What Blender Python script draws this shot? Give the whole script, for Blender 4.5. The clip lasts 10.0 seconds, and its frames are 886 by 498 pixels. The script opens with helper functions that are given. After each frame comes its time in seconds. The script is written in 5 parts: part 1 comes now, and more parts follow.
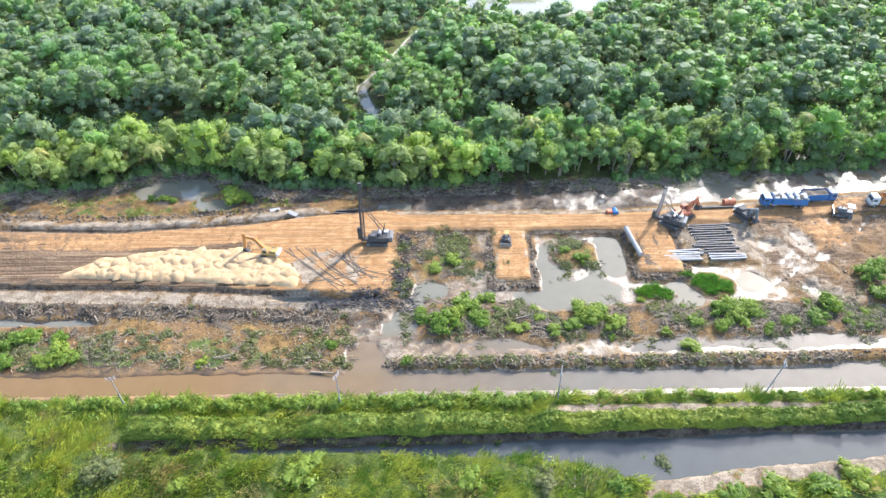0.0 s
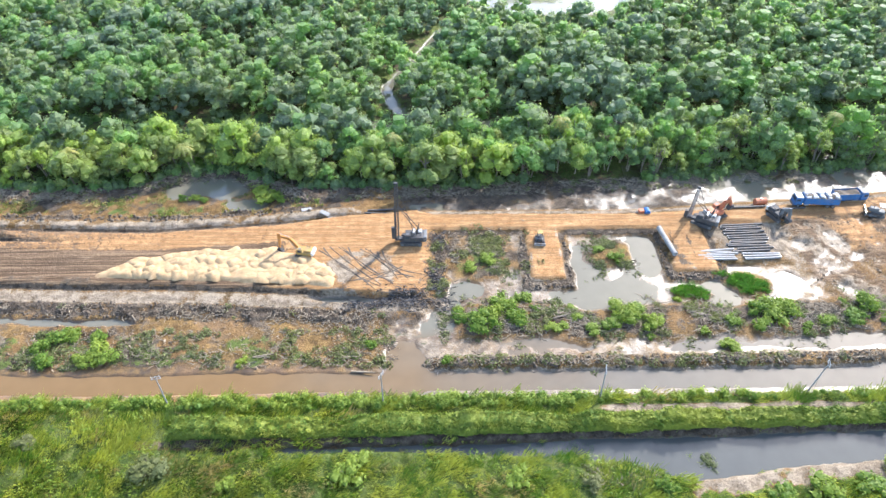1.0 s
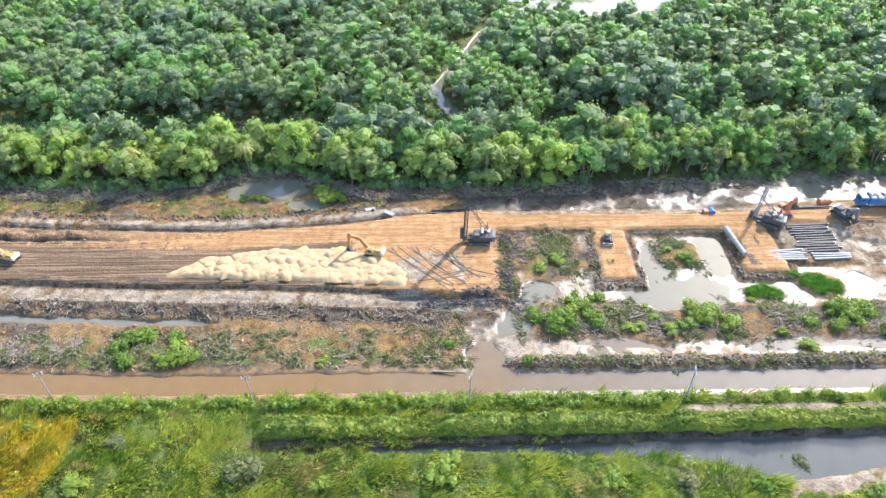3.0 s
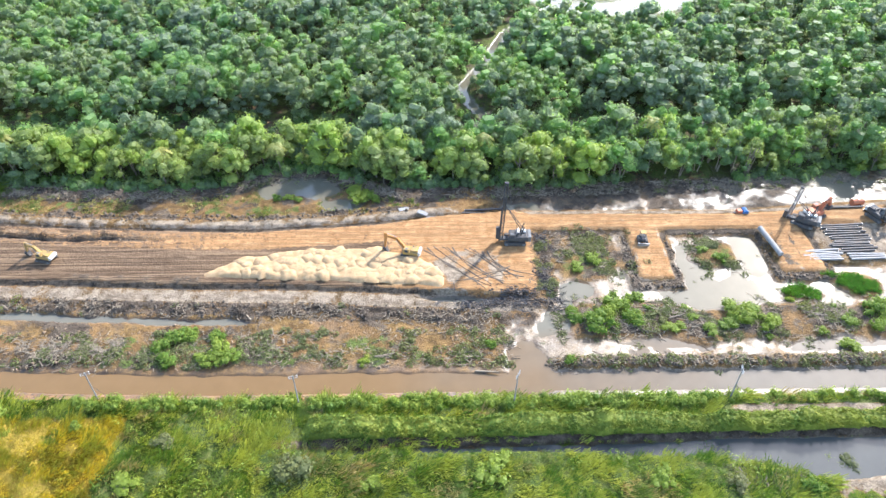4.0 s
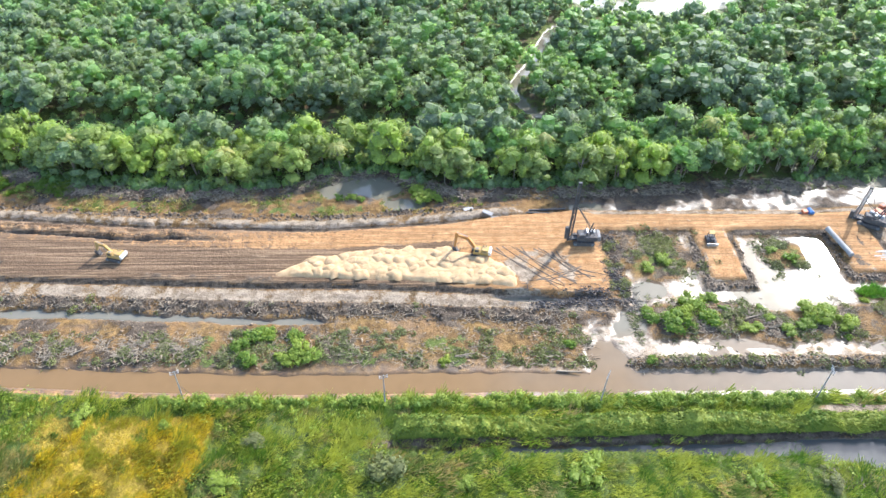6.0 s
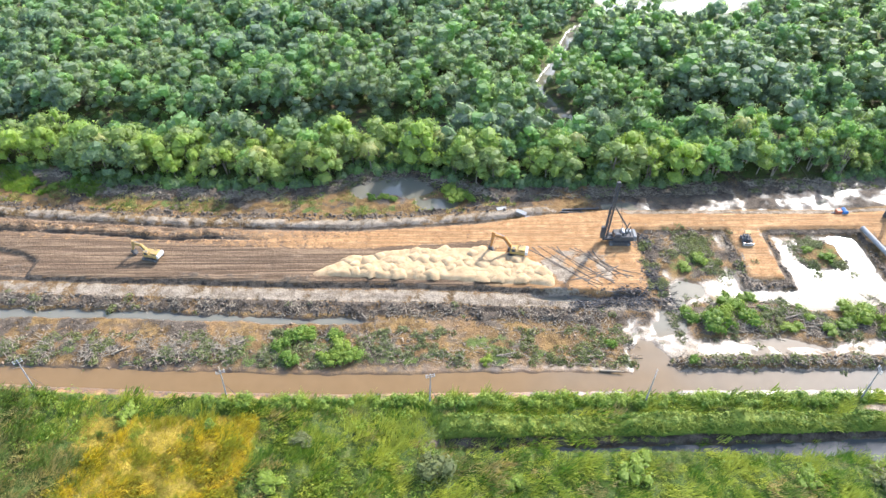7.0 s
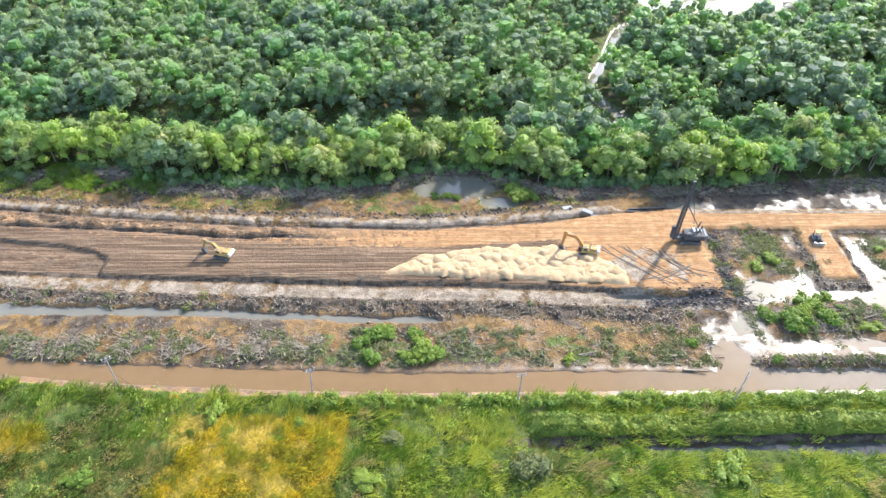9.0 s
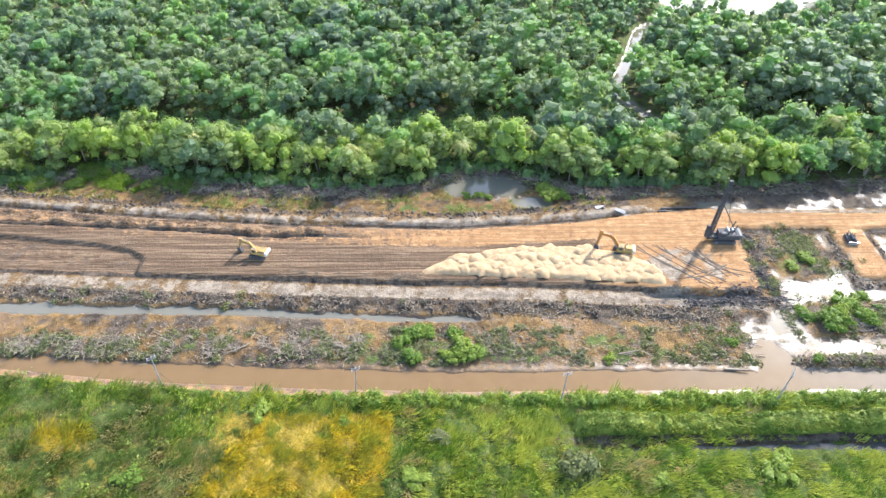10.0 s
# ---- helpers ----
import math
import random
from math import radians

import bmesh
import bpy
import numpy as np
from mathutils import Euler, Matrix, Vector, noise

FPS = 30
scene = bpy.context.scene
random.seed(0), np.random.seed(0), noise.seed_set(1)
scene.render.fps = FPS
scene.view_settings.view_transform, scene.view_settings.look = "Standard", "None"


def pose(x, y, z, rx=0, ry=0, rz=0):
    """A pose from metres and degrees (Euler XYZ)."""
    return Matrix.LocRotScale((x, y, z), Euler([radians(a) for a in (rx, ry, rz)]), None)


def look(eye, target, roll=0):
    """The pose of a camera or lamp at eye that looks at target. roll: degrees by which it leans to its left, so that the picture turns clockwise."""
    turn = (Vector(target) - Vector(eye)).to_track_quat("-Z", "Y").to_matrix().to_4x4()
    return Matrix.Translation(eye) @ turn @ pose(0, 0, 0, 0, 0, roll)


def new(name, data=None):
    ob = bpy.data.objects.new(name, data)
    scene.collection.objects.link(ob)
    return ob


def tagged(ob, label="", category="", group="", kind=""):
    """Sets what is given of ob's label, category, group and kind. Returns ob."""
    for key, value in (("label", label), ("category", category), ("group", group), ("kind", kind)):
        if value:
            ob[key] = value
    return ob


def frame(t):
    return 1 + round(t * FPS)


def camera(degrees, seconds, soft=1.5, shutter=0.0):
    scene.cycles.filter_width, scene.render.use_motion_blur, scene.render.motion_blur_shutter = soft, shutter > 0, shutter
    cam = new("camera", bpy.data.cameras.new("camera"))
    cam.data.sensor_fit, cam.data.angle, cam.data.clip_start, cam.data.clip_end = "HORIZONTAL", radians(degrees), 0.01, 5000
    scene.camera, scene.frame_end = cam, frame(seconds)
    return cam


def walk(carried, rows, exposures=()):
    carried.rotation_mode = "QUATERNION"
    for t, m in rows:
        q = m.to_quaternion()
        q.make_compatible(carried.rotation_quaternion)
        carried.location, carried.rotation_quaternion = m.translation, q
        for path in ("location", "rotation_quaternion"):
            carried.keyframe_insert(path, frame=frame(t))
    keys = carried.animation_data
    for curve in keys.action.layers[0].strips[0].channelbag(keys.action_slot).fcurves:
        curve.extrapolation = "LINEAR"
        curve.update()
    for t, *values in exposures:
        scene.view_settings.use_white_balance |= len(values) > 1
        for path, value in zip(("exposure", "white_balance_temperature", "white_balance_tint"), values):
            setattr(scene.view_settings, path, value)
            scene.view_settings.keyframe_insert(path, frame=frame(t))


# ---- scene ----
cam = camera(70.0, 10.0, soft=1.5)
# seconds, x, y, z, turn to the left, look down, lean
PATH = [
    (0, 0.000, 0.000, 99.591, 0.143, 42.647, -0.809),
    (0.5, -3.582, -0.103, 99.617, 0.147, 42.644, -0.812),
    (1, -7.751, -0.115, 99.649, 0.157, 42.635, -0.814),
    (1.5, -11.418, -0.104, 99.696, 0.171, 42.632, -0.817),
    (2, -15.563, -0.124, 99.782, 0.192, 42.627, -0.818),
    (2.5, -19.272, -0.030, 99.684, 0.221, 42.607, -0.818),
    (4, -31.415, -0.122, 99.942, 0.263, 42.627, -0.816),
    (4.5, -35.074, -0.113, 100.073, 0.309, 42.645, -0.819),
    (5, -39.188, -0.043, 100.051, 0.361, 42.647, -0.823),
    (5.5, -42.895, -0.059, 100.196, 0.429, 42.665, -0.822),
    (7, -54.999, -0.131, 100.214, 0.509, 42.676, -0.818),
    (7.5, -58.664, -0.162, 100.388, 0.584, 42.698, -0.818),
    (8, -62.827, -0.127, 100.194, 0.633, 42.663, -0.828),
    (8.5, -66.564, -0.147, 100.139, 0.675, 42.683, -0.839),
    (9, -70.700, -0.208, 100.126, 0.721, 42.681, -0.843),
    (9.5, -74.492, -0.214, 100.225, 0.754, 42.703, -0.846),
    (10, -78.637, -0.463, 100.436, 0.772, 42.743, -0.848),
]
walk(cam, [(t, pose(x, y, z, 90 - down, 0, turn) @ pose(0, 0, 0, 0, 0, lean)) for t, x, y, z, turn, down, lean in PATH])

# ---- light ----
SUN_AZ, SUN_EL = 39.0, 36.0          # degrees to the right of +y, degrees up
scene.view_settings.exposure = 2.66
world = bpy.data.worlds.new("sky")
scene.world = world
world.use_nodes = True
wn = world.node_tree
sky = wn.nodes.new("ShaderNodeTexSky")
sky.sky_type, sky.sun_disc = "NISHITA", False
sky.sun_elevation, sky.sun_rotation = radians(SUN_EL), radians(SUN_AZ)
sky.air_density, sky.dust_density, sky.ozone_density = 1.0, 1.2, 1.0
wn.links.new(sky.outputs[0], wn.nodes["Background"].inputs[0])
wn.nodes["Background"].inputs[1].default_value = 0.15
lamp = bpy.data.lights.new("sun", "SUN")
lamp.energy, lamp.angle, lamp.color = 2.45, radians(0.6), (1.0, 0.982, 0.965)
sun = new("sun", lamp)
sun_way = Vector((math.sin(radians(SUN_AZ)) * math.cos(radians(SUN_EL)), math.cos(radians(SUN_AZ)) * math.cos(radians(SUN_EL)), math.sin(radians(SUN_EL))))
sun.matrix_world = look(sun_way * 300 + Vector((0, 100, 0)), Vector((0, 100, 0)))


# ---- materials ----
class Nodes:
    """A small writer of node trees."""

    def __init__(self, name, rough=0.8, metal=0.0, spec=0.4):
        self.mat = bpy.data.materials.new(name)
        self.mat.use_nodes = True
        self.nt = self.mat.node_tree
        self.bsdf = self.nt.nodes["Principled BSDF"]
        self.bsdf.inputs["Roughness"].default_value = rough
        self.bsdf.inputs["Metallic"].default_value = metal
        self.bsdf.inputs["Specular IOR Level"].default_value = spec

    def n(self, kind, **values):
        node = self.nt.nodes.new(kind)
        for k, v in values.items():
            node.inputs[k.replace("_", " ")].default_value = v
        return node

    def link(self, a, b):
        self.nt.links.new(a, b)

    def coords(self):
        return self.n("ShaderNodeNewGeometry").outputs["Position"]

    def local(self):
        return self.n("ShaderNodeTexCoord").outputs["Object"]

    def noise(self, scale, detail=4.0, vec=None, stretch=None, rough=0.55):
        vec = vec or self.coords()
        if stretch:
            mp = self.n("ShaderNodeMapping")
            mp.inputs["Scale"].default_value = stretch
            self.link(vec, mp.inputs[0])
            vec = mp.outputs[0]
        t = self.n("ShaderNodeTexNoise", Scale=scale, Detail=detail, Roughness=rough)
        self.link(vec, t.inputs["Vector"])
        return t.outputs["Fac"]

    def ramp(self, fac, lo, hi, a=0.0, b=1.0):
        m = self.n("ShaderNodeMapRange")
        m.interpolation_type = "SMOOTHSTEP"
        m.inputs[1].default_value, m.inputs[2].default_value, m.inputs[3].default_value, m.inputs[4].default_value = lo, hi, a, b
        self.link(fac, m.inputs[0])
        return m.outputs[0]

    def math(self, op, a, b=0.0):
        m = self.n("ShaderNodeMath")
        m.operation = op
        for i, v in enumerate((a, b)):
            if isinstance(v, (int, float)):
                m.inputs[i].default_value = v
            else:
                self.link(v, m.inputs[i])
        return m.outputs[0]

    def mix(self, fac, a, b, kind="MIX"):
        m = self.n("ShaderNodeMix")
        m.data_type, m.blend_type = "RGBA", kind
        for i, v in ((0, fac), (6, a), (7, b)):
            if isinstance(v, (int, float)):
                m.inputs[i].default_value = v
            elif isinstance(v, tuple):
                m.inputs[i].default_value = (*v, 1.0)
            else:
                self.link(v, m.inputs[i])
        return m.outputs[2]

    def bump(self, height, strength, distance):
        b = self.n("ShaderNodeBump", Distance=distance)
        if isinstance(strength, float):
            b.inputs["Strength"].default_value = strength
        else:
            self.link(strength, b.inputs["Strength"])
        self.link(height, b.inputs["Height"])
        self.link(b.outputs[0], self.bsdf.inputs["Normal"])

    def colour(self, sock):
        if isinstance(sock, tuple):
            self.bsdf.inputs["Base Color"].default_value = (*sock, 1.0)
        else:
            self.link(sock, self.bsdf.inputs["Base Color"])

    def rough(self, sock):
        self.link(sock, self.bsdf.inputs["Roughness"])

    def attr(self, name):
        a = self.n("ShaderNodeAttribute")
        a.attribute_name = name
        return a


def ground_material():
    m = Nodes("earth", 0.85, spec=0.45)
    cover, growth = m.attr("cover"), m.attr("growth")
    s1, s2 = m.n("ShaderNodeSeparateColor"), m.n("ShaderNodeSeparateColor")
    m.link(cover.outputs["Color"], s1.inputs[0])
    m.link(growth.outputs["Color"], s2.inputs[0])
    clay, pale, dark = s1.outputs
    green, wheel, straw = s2.outputs
    wide, mid, fine, grit = m.noise(0.11, 4), m.noise(0.55, 6, rough=0.62), m.noise(2.6, 5, rough=0.66), m.noise(4.5, 4, rough=0.65)
    drag = m.noise(1.0, 6, stretch=(0.06, 1.5, 1.0), rough=0.62)
    streak = m.noise(1.0, 5, stretch=(0.14, 0.9, 1.0), rough=0.65)
    mud = m.mix(m.ramp(mid, 0.36, 0.64), (0.064, 0.039, 0.016), (0.170, 0.106, 0.042))
    mud = m.mix(m.ramp(wide, 0.38, 0.62, 0.0, 0.7), mud, (0.158, 0.093, 0.043))
    clay_c = m.mix(m.ramp(mid, 0.3, 0.7), (0.192, 0.098, 0.040), (0.278, 0.168, 0.082))
    clay_c = m.mix(m.ramp(drag, 0.44, 0.58, 0.0, 0.75), clay_c, (0.150, 0.084, 0.040))
    clay_c = m.mix(m.ramp(streak, 0.56, 0.70, 0.0, 0.7), clay_c, (0.320, 0.216, 0.118))
    pale_c = m.mix(m.ramp(mid, 0.36, 0.64), (0.128, 0.100, 0.072), (0.225, 0.182, 0.136))
    pale_c = m.mix(m.ramp(streak, 0.50, 0.66, 0.0, 0.5), pale_c, (0.096, 0.078, 0.060))
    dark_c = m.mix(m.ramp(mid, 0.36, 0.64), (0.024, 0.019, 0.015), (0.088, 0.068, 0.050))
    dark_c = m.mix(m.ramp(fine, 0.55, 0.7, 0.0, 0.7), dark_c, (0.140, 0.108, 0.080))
    wheel_c = m.mix(m.ramp(drag, 0.42, 0.60), (0.092, 0.060, 0.037), (0.165, 0.112, 0.070))
    wheel_c = m.mix(m.ramp(streak, 0.56, 0.70, 0.0, 0.6), wheel_c, (0.215, 0.155, 0.105))
    lines = m.noise(1.0, 3, stretch=(0.035, 2.6, 1.0), rough=0.5)
    wheel_c = m.mix(m.ramp(lines, 0.53, 0.59, 0.0, 0.8), wheel_c, (0.045, 0.029, 0.018))
    thin = m.noise(1.0, 2, stretch=(0.02, 4.6, 1.0), rough=0.5)
    wheel_c = m.mix(m.ramp(thin, 0.55, 0.62, 0.0, 0.7), wheel_c, (0.060, 0.039, 0.025))
    green_c = m.mix(m.ramp(mid, 0.3, 0.7), (0.036, 0.060, 0.014), (0.082, 0.098, 0.028))
    straw_c = m.mix(m.ramp(mid, 0.3, 0.7), (0.150, 0.110, 0.020), (0.235, 0.165, 0.026))
    edge = m.math("ADD", m.math("MULTIPLY", m.math("SUBTRACT", fine, 0.5), 1.2), m.math("MULTIPLY", m.math("SUBTRACT", mid, 0.5), 1.2))
    out = mud
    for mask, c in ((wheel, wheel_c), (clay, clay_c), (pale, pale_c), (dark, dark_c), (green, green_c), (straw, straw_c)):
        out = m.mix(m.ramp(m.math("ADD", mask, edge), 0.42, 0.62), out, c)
    out = m.mix(m.ramp(grit, 0.42, 0.62, 0.0, 0.75), out, m.mix(1.0, out, (0.5, 0.47, 0.44), "MULTIPLY"))
    sep = m.n("ShaderNodeSeparateXYZ")
    m.link(m.coords(), sep.inputs[0])
    wet = m.ramp(m.math("ADD", sep.outputs[2], m.math("MULTIPLY", m.math("SUBTRACT", mid, 0.5), 0.6)), 0.06, 0.45, 1.0, 0.0)
    out = m.mix(m.math("MULTIPLY", wet, 0.8), out, m.mix(1.0, out, (0.52, 0.47, 0.40), "MULTIPLY"))
    m.colour(out)
    m.link(m.math("ADD", m.math("MULTIPLY", wet, 0.32), 0.08), m.bsdf.inputs["Specular IOR Level"])
    m.rough(m.math("ADD", m.math("MULTIPLY", m.math("SUBTRACT", 1.0, wet), 0.5), m.ramp(fine, 0.3, 0.7, 0.29, 0.46)))
    m.bump(m.math("ADD", m.math("MULTIPLY", fine, 0.7), m.math("ADD", mid, m.math("MULTIPLY", grit, 0.3))), m.math("SUBTRACT", 0.9, m.math("MULTIPLY", m.math("MAXIMUM", wet, clay), 0.65)), 0.4)
    return m.mat


def water_material():
    m = Nodes("silty_water", 0.1, spec=0.24)
    sep = m.n("ShaderNodeSeparateXYZ")
    m.link(m.coords(), sep.inputs[0])
    # Eastward the canal greys: sky reflection mixed into the water colour.
    warm = m.ramp(m.math("ADD", sep.outputs[0], m.math("MULTIPLY", m.noise(0.05, 3), 60.0)), -25.0, 70.0, 1.0, 0.0)
    far = m.ramp(sep.outputs[1], 79.0, 85.0)
    brown = m.mix(m.noise(0.3, 3), (0.092, 0.054, 0.020), (0.116, 0.070, 0.030))
    grey = m.mix(m.noise(0.3, 3), (0.070, 0.062, 0.050), (0.100, 0.088, 0.072))
    green = m.mix(m.noise(0.3, 3), (0.078, 0.072, 0.054), (0.104, 0.095, 0.072))
    slack = m.mix(m.noise(0.3, 3), (0.040, 0.042, 0.040), (0.056, 0.058, 0.055))
    near = m.mix(m.ramp(sep.outputs[1], 61.5, 65.0), slack, m.mix(warm, grey, brown))
    m.colour(m.mix(far, near, green))
    m.rough(m.ramp(m.noise(0.25, 4), 0.35, 0.7, 0.05, 0.085))
    m.bump(m.noise(2.2, 4, stretch=(0.6, 1.0, 1.0)), 0.05, 0.05)
    return m.mat


def leaf_material(name, a, b, c, glow=0.35, uneven=0.45, gloss=0.3, dapple=0.0):
    """Leaves: a to b by plant, c for the young tips and for tops painted as if lit; light passes through in part."""
    m = Nodes(name, 0.55, spec=gloss)
    tint = m.attr("tint")
    sp = m.n("ShaderNodeSeparateColor")
    m.link(tint.outputs["Color"], sp.inputs[0])
    info = m.n("ShaderNodeObjectInfo")
    plant = m.math("FRACT", m.math("ADD", sp.outputs[0], info.outputs["Random"]))
    geo = m.n("ShaderNodeNewGeometry")
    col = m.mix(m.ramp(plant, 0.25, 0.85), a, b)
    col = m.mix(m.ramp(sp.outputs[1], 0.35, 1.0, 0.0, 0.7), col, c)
    col = m.mix(m.ramp(geo.outputs["Random Per Island"], 0.0, 1.0, 0.0, uneven), col, m.mix(1.0, col, (0.55, 0.6, 0.55), "MULTIPLY"))
    col = m.mix(m.ramp(m.noise(0.035, 3), 0.4, 0.62, 0.0, 0.4), col, m.mix(1.0, col, (1.35, 1.2, 0.8), "MULTIPLY"))
    if dapple:
        fine = m.noise(2.4, 3, rough=0.65)
        col = m.mix(m.ramp(fine, 0.38, 0.62, 0.0, 0.6), m.mix(1.0, col, (0.72, 0.75, 0.78), "MULTIPLY"), m.mix(1.0, col, (1.2, 1.18, 1.1), "MULTIPLY"))
        m.bump(fine, dapple, 0.5)
    m.colour(col)
    tr = m.n("ShaderNodeBsdfTranslucent")
    m.link(m.mix(1.0, col, (1.3, 1.4, 0.8), "MULTIPLY"), tr.inputs[0])
    ms = m.n("ShaderNodeMixShader", Fac=glow)
    m.link(m.bsdf.outputs[0], ms.inputs[1])
    m.link(tr.outputs[0], ms.inputs[2])
    m.link(ms.outputs[0], m.nt.nodes["Material Output"].inputs[0])
    return m.mat


def plain(name, c, rough=0.6, metal=0.0, dirt=(0.13, 0.09, 0.06), amount=0.65, scale=1.2):
    """Paint, steel, concrete or wood with grime on it."""
    m = Nodes(name, rough, metal)
    loc = m.local()
    d = m.ramp(m.noise(scale, 6, loc), 0.42, 0.72, 0.0, amount)
    col = m.mix(m.ramp(m.noise(scale * 9, 4, loc), 0.3, 0.7, 0.0, 0.35), c, tuple(v * 0.65 for v in c))
    m.colour(m.mix(d, col, dirt))
    m.rough(m.ramp(m.noise(scale * 3, 4, loc), 0.3, 0.7, rough - 0.1, min(1.0, rough + 0.15)))
    m.bump(m.noise(scale * 8, 4, loc), 0.2, 0.03)
    return m.mat


def sand_material():
    m = Nodes("heaped_sand", 0.9, spec=0.2)
    a = m.mix(m.ramp(m.noise(0.8, 5), 0.3, 0.7), (0.226, 0.146, 0.074), (0.304, 0.212, 0.118))
    m.colour(m.mix(m.ramp(m.noise(7.0, 5), 0.3, 0.7, 0.0, 0.4), a, (0.190, 0.126, 0.070)))
    m.bump(m.noise(6.0, 5), 0.5, 0.1)
    return m.mat


EARTH, WATER, SAND = ground_material(), water_material(), sand_material()
# Blue is raised in tree and woodland leaves to stand in for air haze.
LEAF_TREE = leaf_material("tree_leaves", (0.136, 0.196, 0.110), (0.160, 0.276, 0.088), (0.205, 0.310, 0.106), 0.58, 0.25, 0.18, 0.4)
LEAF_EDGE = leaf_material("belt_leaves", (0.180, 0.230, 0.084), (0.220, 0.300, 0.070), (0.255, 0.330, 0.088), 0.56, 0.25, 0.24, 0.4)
LEAF_HAZED = leaf_material("hazed_woodland_leaves", (0.168, 0.212, 0.148), (0.168, 0.272, 0.112), (0.210, 0.310, 0.130), 0.58, 0.25, 0.18, 0.4)
LEAF_BUSH = leaf_material("bush_leaves", (0.074, 0.134, 0.022), (0.145, 0.198, 0.036), (0.205, 0.250, 0.046), 0.45, 0.4, 0.15)
LEAF_GRASS = leaf_material("grass_blades", (0.060, 0.122, 0.016), (0.290, 0.305, 0.060), (0.300, 0.315, 0.070), 0.36, 0.4, 0.1)
LEAF_STRAW = leaf_material("yellowed_grass", (0.190, 0.190, 0.026), (0.480, 0.330, 0.028), (0.420, 0.350, 0.042), 0.36, 0.4, 0.1)
LEAF_HEDGE = leaf_material("hedge_leaves", (0.052, 0.096, 0.015), (0.135, 0.165, 0.030), (0.215, 0.235, 0.042), 0.16, 0.5, 0.1)
LEAF_HAY = leaf_material("half_dry_grass", (0.090, 0.135, 0.036), (0.300, 0.230, 0.115), (0.250, 0.250, 0.090), 0.36, 0.4, 0.1)
LEAF_DULL = leaf_material("dull_leaves", (0.080, 0.095, 0.044), (0.118, 0.124, 0.060), (0.130, 0.145, 0.060), 0.4, 0.3, 0.1)
LEAF_REED = leaf_material("reed_leaves", (0.036, 0.105, 0.018), (0.060, 0.140, 0.028), (0.085, 0.170, 0.034), 0.5)
LEAF_PALM = leaf_material("palm_leaves", (0.150, 0.190, 0.050), (0.240, 0.240, 0.070), (0.280, 0.260, 0.080), 0.5)
BARK = plain("bark", (0.147, 0.126, 0.098), 0.9, amount=0.3)
TWIG = plain("dead_wood", (0.185, 0.148, 0.105), 0.9, dirt=(0.075, 0.058, 0.040), amount=0.5, scale=0.6)
ORANGE = plain("orange_paint", (0.310, 0.130, 0.030), 0.75, amount=0.75)
YELLOW = plain("yellow_paint", (0.255, 0.160, 0.045), 0.75, amount=0.8)
RED = plain("faded_red_paint", (0.336, 0.096, 0.042), 0.72)
BLUE = plain("blue_paint", (0.018, 0.095, 0.240), 0.72, amount=0.4)
WHITE = plain("white_paint", (0.380, 0.375, 0.360), 0.72, amount=0.3)
GREY = plain("grey_paint", (0.085, 0.090, 0.095), 0.72, amount=0.25)
BLACK = plain("black_steel", (0.035, 0.035, 0.038), 0.8, 0.0, amount=0.25)
STEEL = plain("bare_steel", (0.210, 0.210, 0.215), 0.4, 0.6)
RUBBER = plain("rubber", (0.030, 0.030, 0.030), 0.85, amount=0.6)
CONCRETE = plain("grey_concrete", (0.185, 0.185, 0.185), 0.85, amount=0.35)
CONCRETE_OLD = plain("dark_concrete", (0.050, 0.048, 0.048), 0.85, amount=0.35)
SOIL = plain("loaded_soil", (0.052, 0.040, 0.029), 0.95, amount=0.3)
CLOD = plain("brown_clods", (0.130, 0.090, 0.058), 0.95, amount=0.3)
GLASS = Nodes("dark_glass", 0.08, spec=0.6)
GLASS.colour((0.03, 0.04, 0.05))
GLASS = GLASS.mat


# ---- the land ----
TABLE = np.random.RandomState(7).rand(256, 256)


def value_noise(x, y, k):
    xi, yi = np.floor(x).astype(int), np.floor(y).astype(int)
    fx, fy = x - xi, y - yi
    fx, fy = fx * fx * (3 - 2 * fx), fy * fy * (3 - 2 * fy)

    def at(i, j):
        return TABLE[(i + 37 * k) % 256, (j + 91 * k) % 256]

    return (at(xi, yi) * (1 - fx) + at(xi + 1, yi) * fx) * (1 - fy) + (at(xi, yi + 1) * (1 - fx) + at(xi + 1, yi + 1) * fx) * fy


def fbm(x, y, size, k=0, octaves=4):
    """Fractal noise about 0, within about half of one either way."""
    total, gain, sums = 0.0, 1.0, 0.0
    for o in range(octaves):
        total = total + gain * value_noise(x / size * 2 ** o + 11.3 * o, y / size * 2 ** o + 5.7 * o, k + o)
        sums += gain
        gain *= 0.55
    return total / sums - 0.5


def step(v, a, b):
    s = np.clip((v - a) / (b - a), 0, 1)
    return s * s * (3 - 2 * s)


def band(v, a, b, soft=0.5):
    return step(v, a - soft, a + soft) * (1 - step(v, b - soft, b + soft))


def blob(x, y, cx, cy, rx, ry, soft=0.35):
    return 1 - step(np.hypot((x - cx) / rx, (y - cy) / ry), 1 - soft, 1 + soft)


def lift(h, mask, to):
    return h * (1 - mask) + np.maximum(h, to) * mask


def canal_north(x):
    return np.interp(x, (-240, -168, -134, -100, -80, 60, 90, 160), (84, 78.0, 75.2, 73.6, 72.8, 73.0, 73.9, 75.5))


def canal_south(x):
    return np.interp(x, (-240, -167, -143, -110, -80, -30, 160), (81, 74.8, 72.0, 70.0, 69.0, 69.3, 69.2))


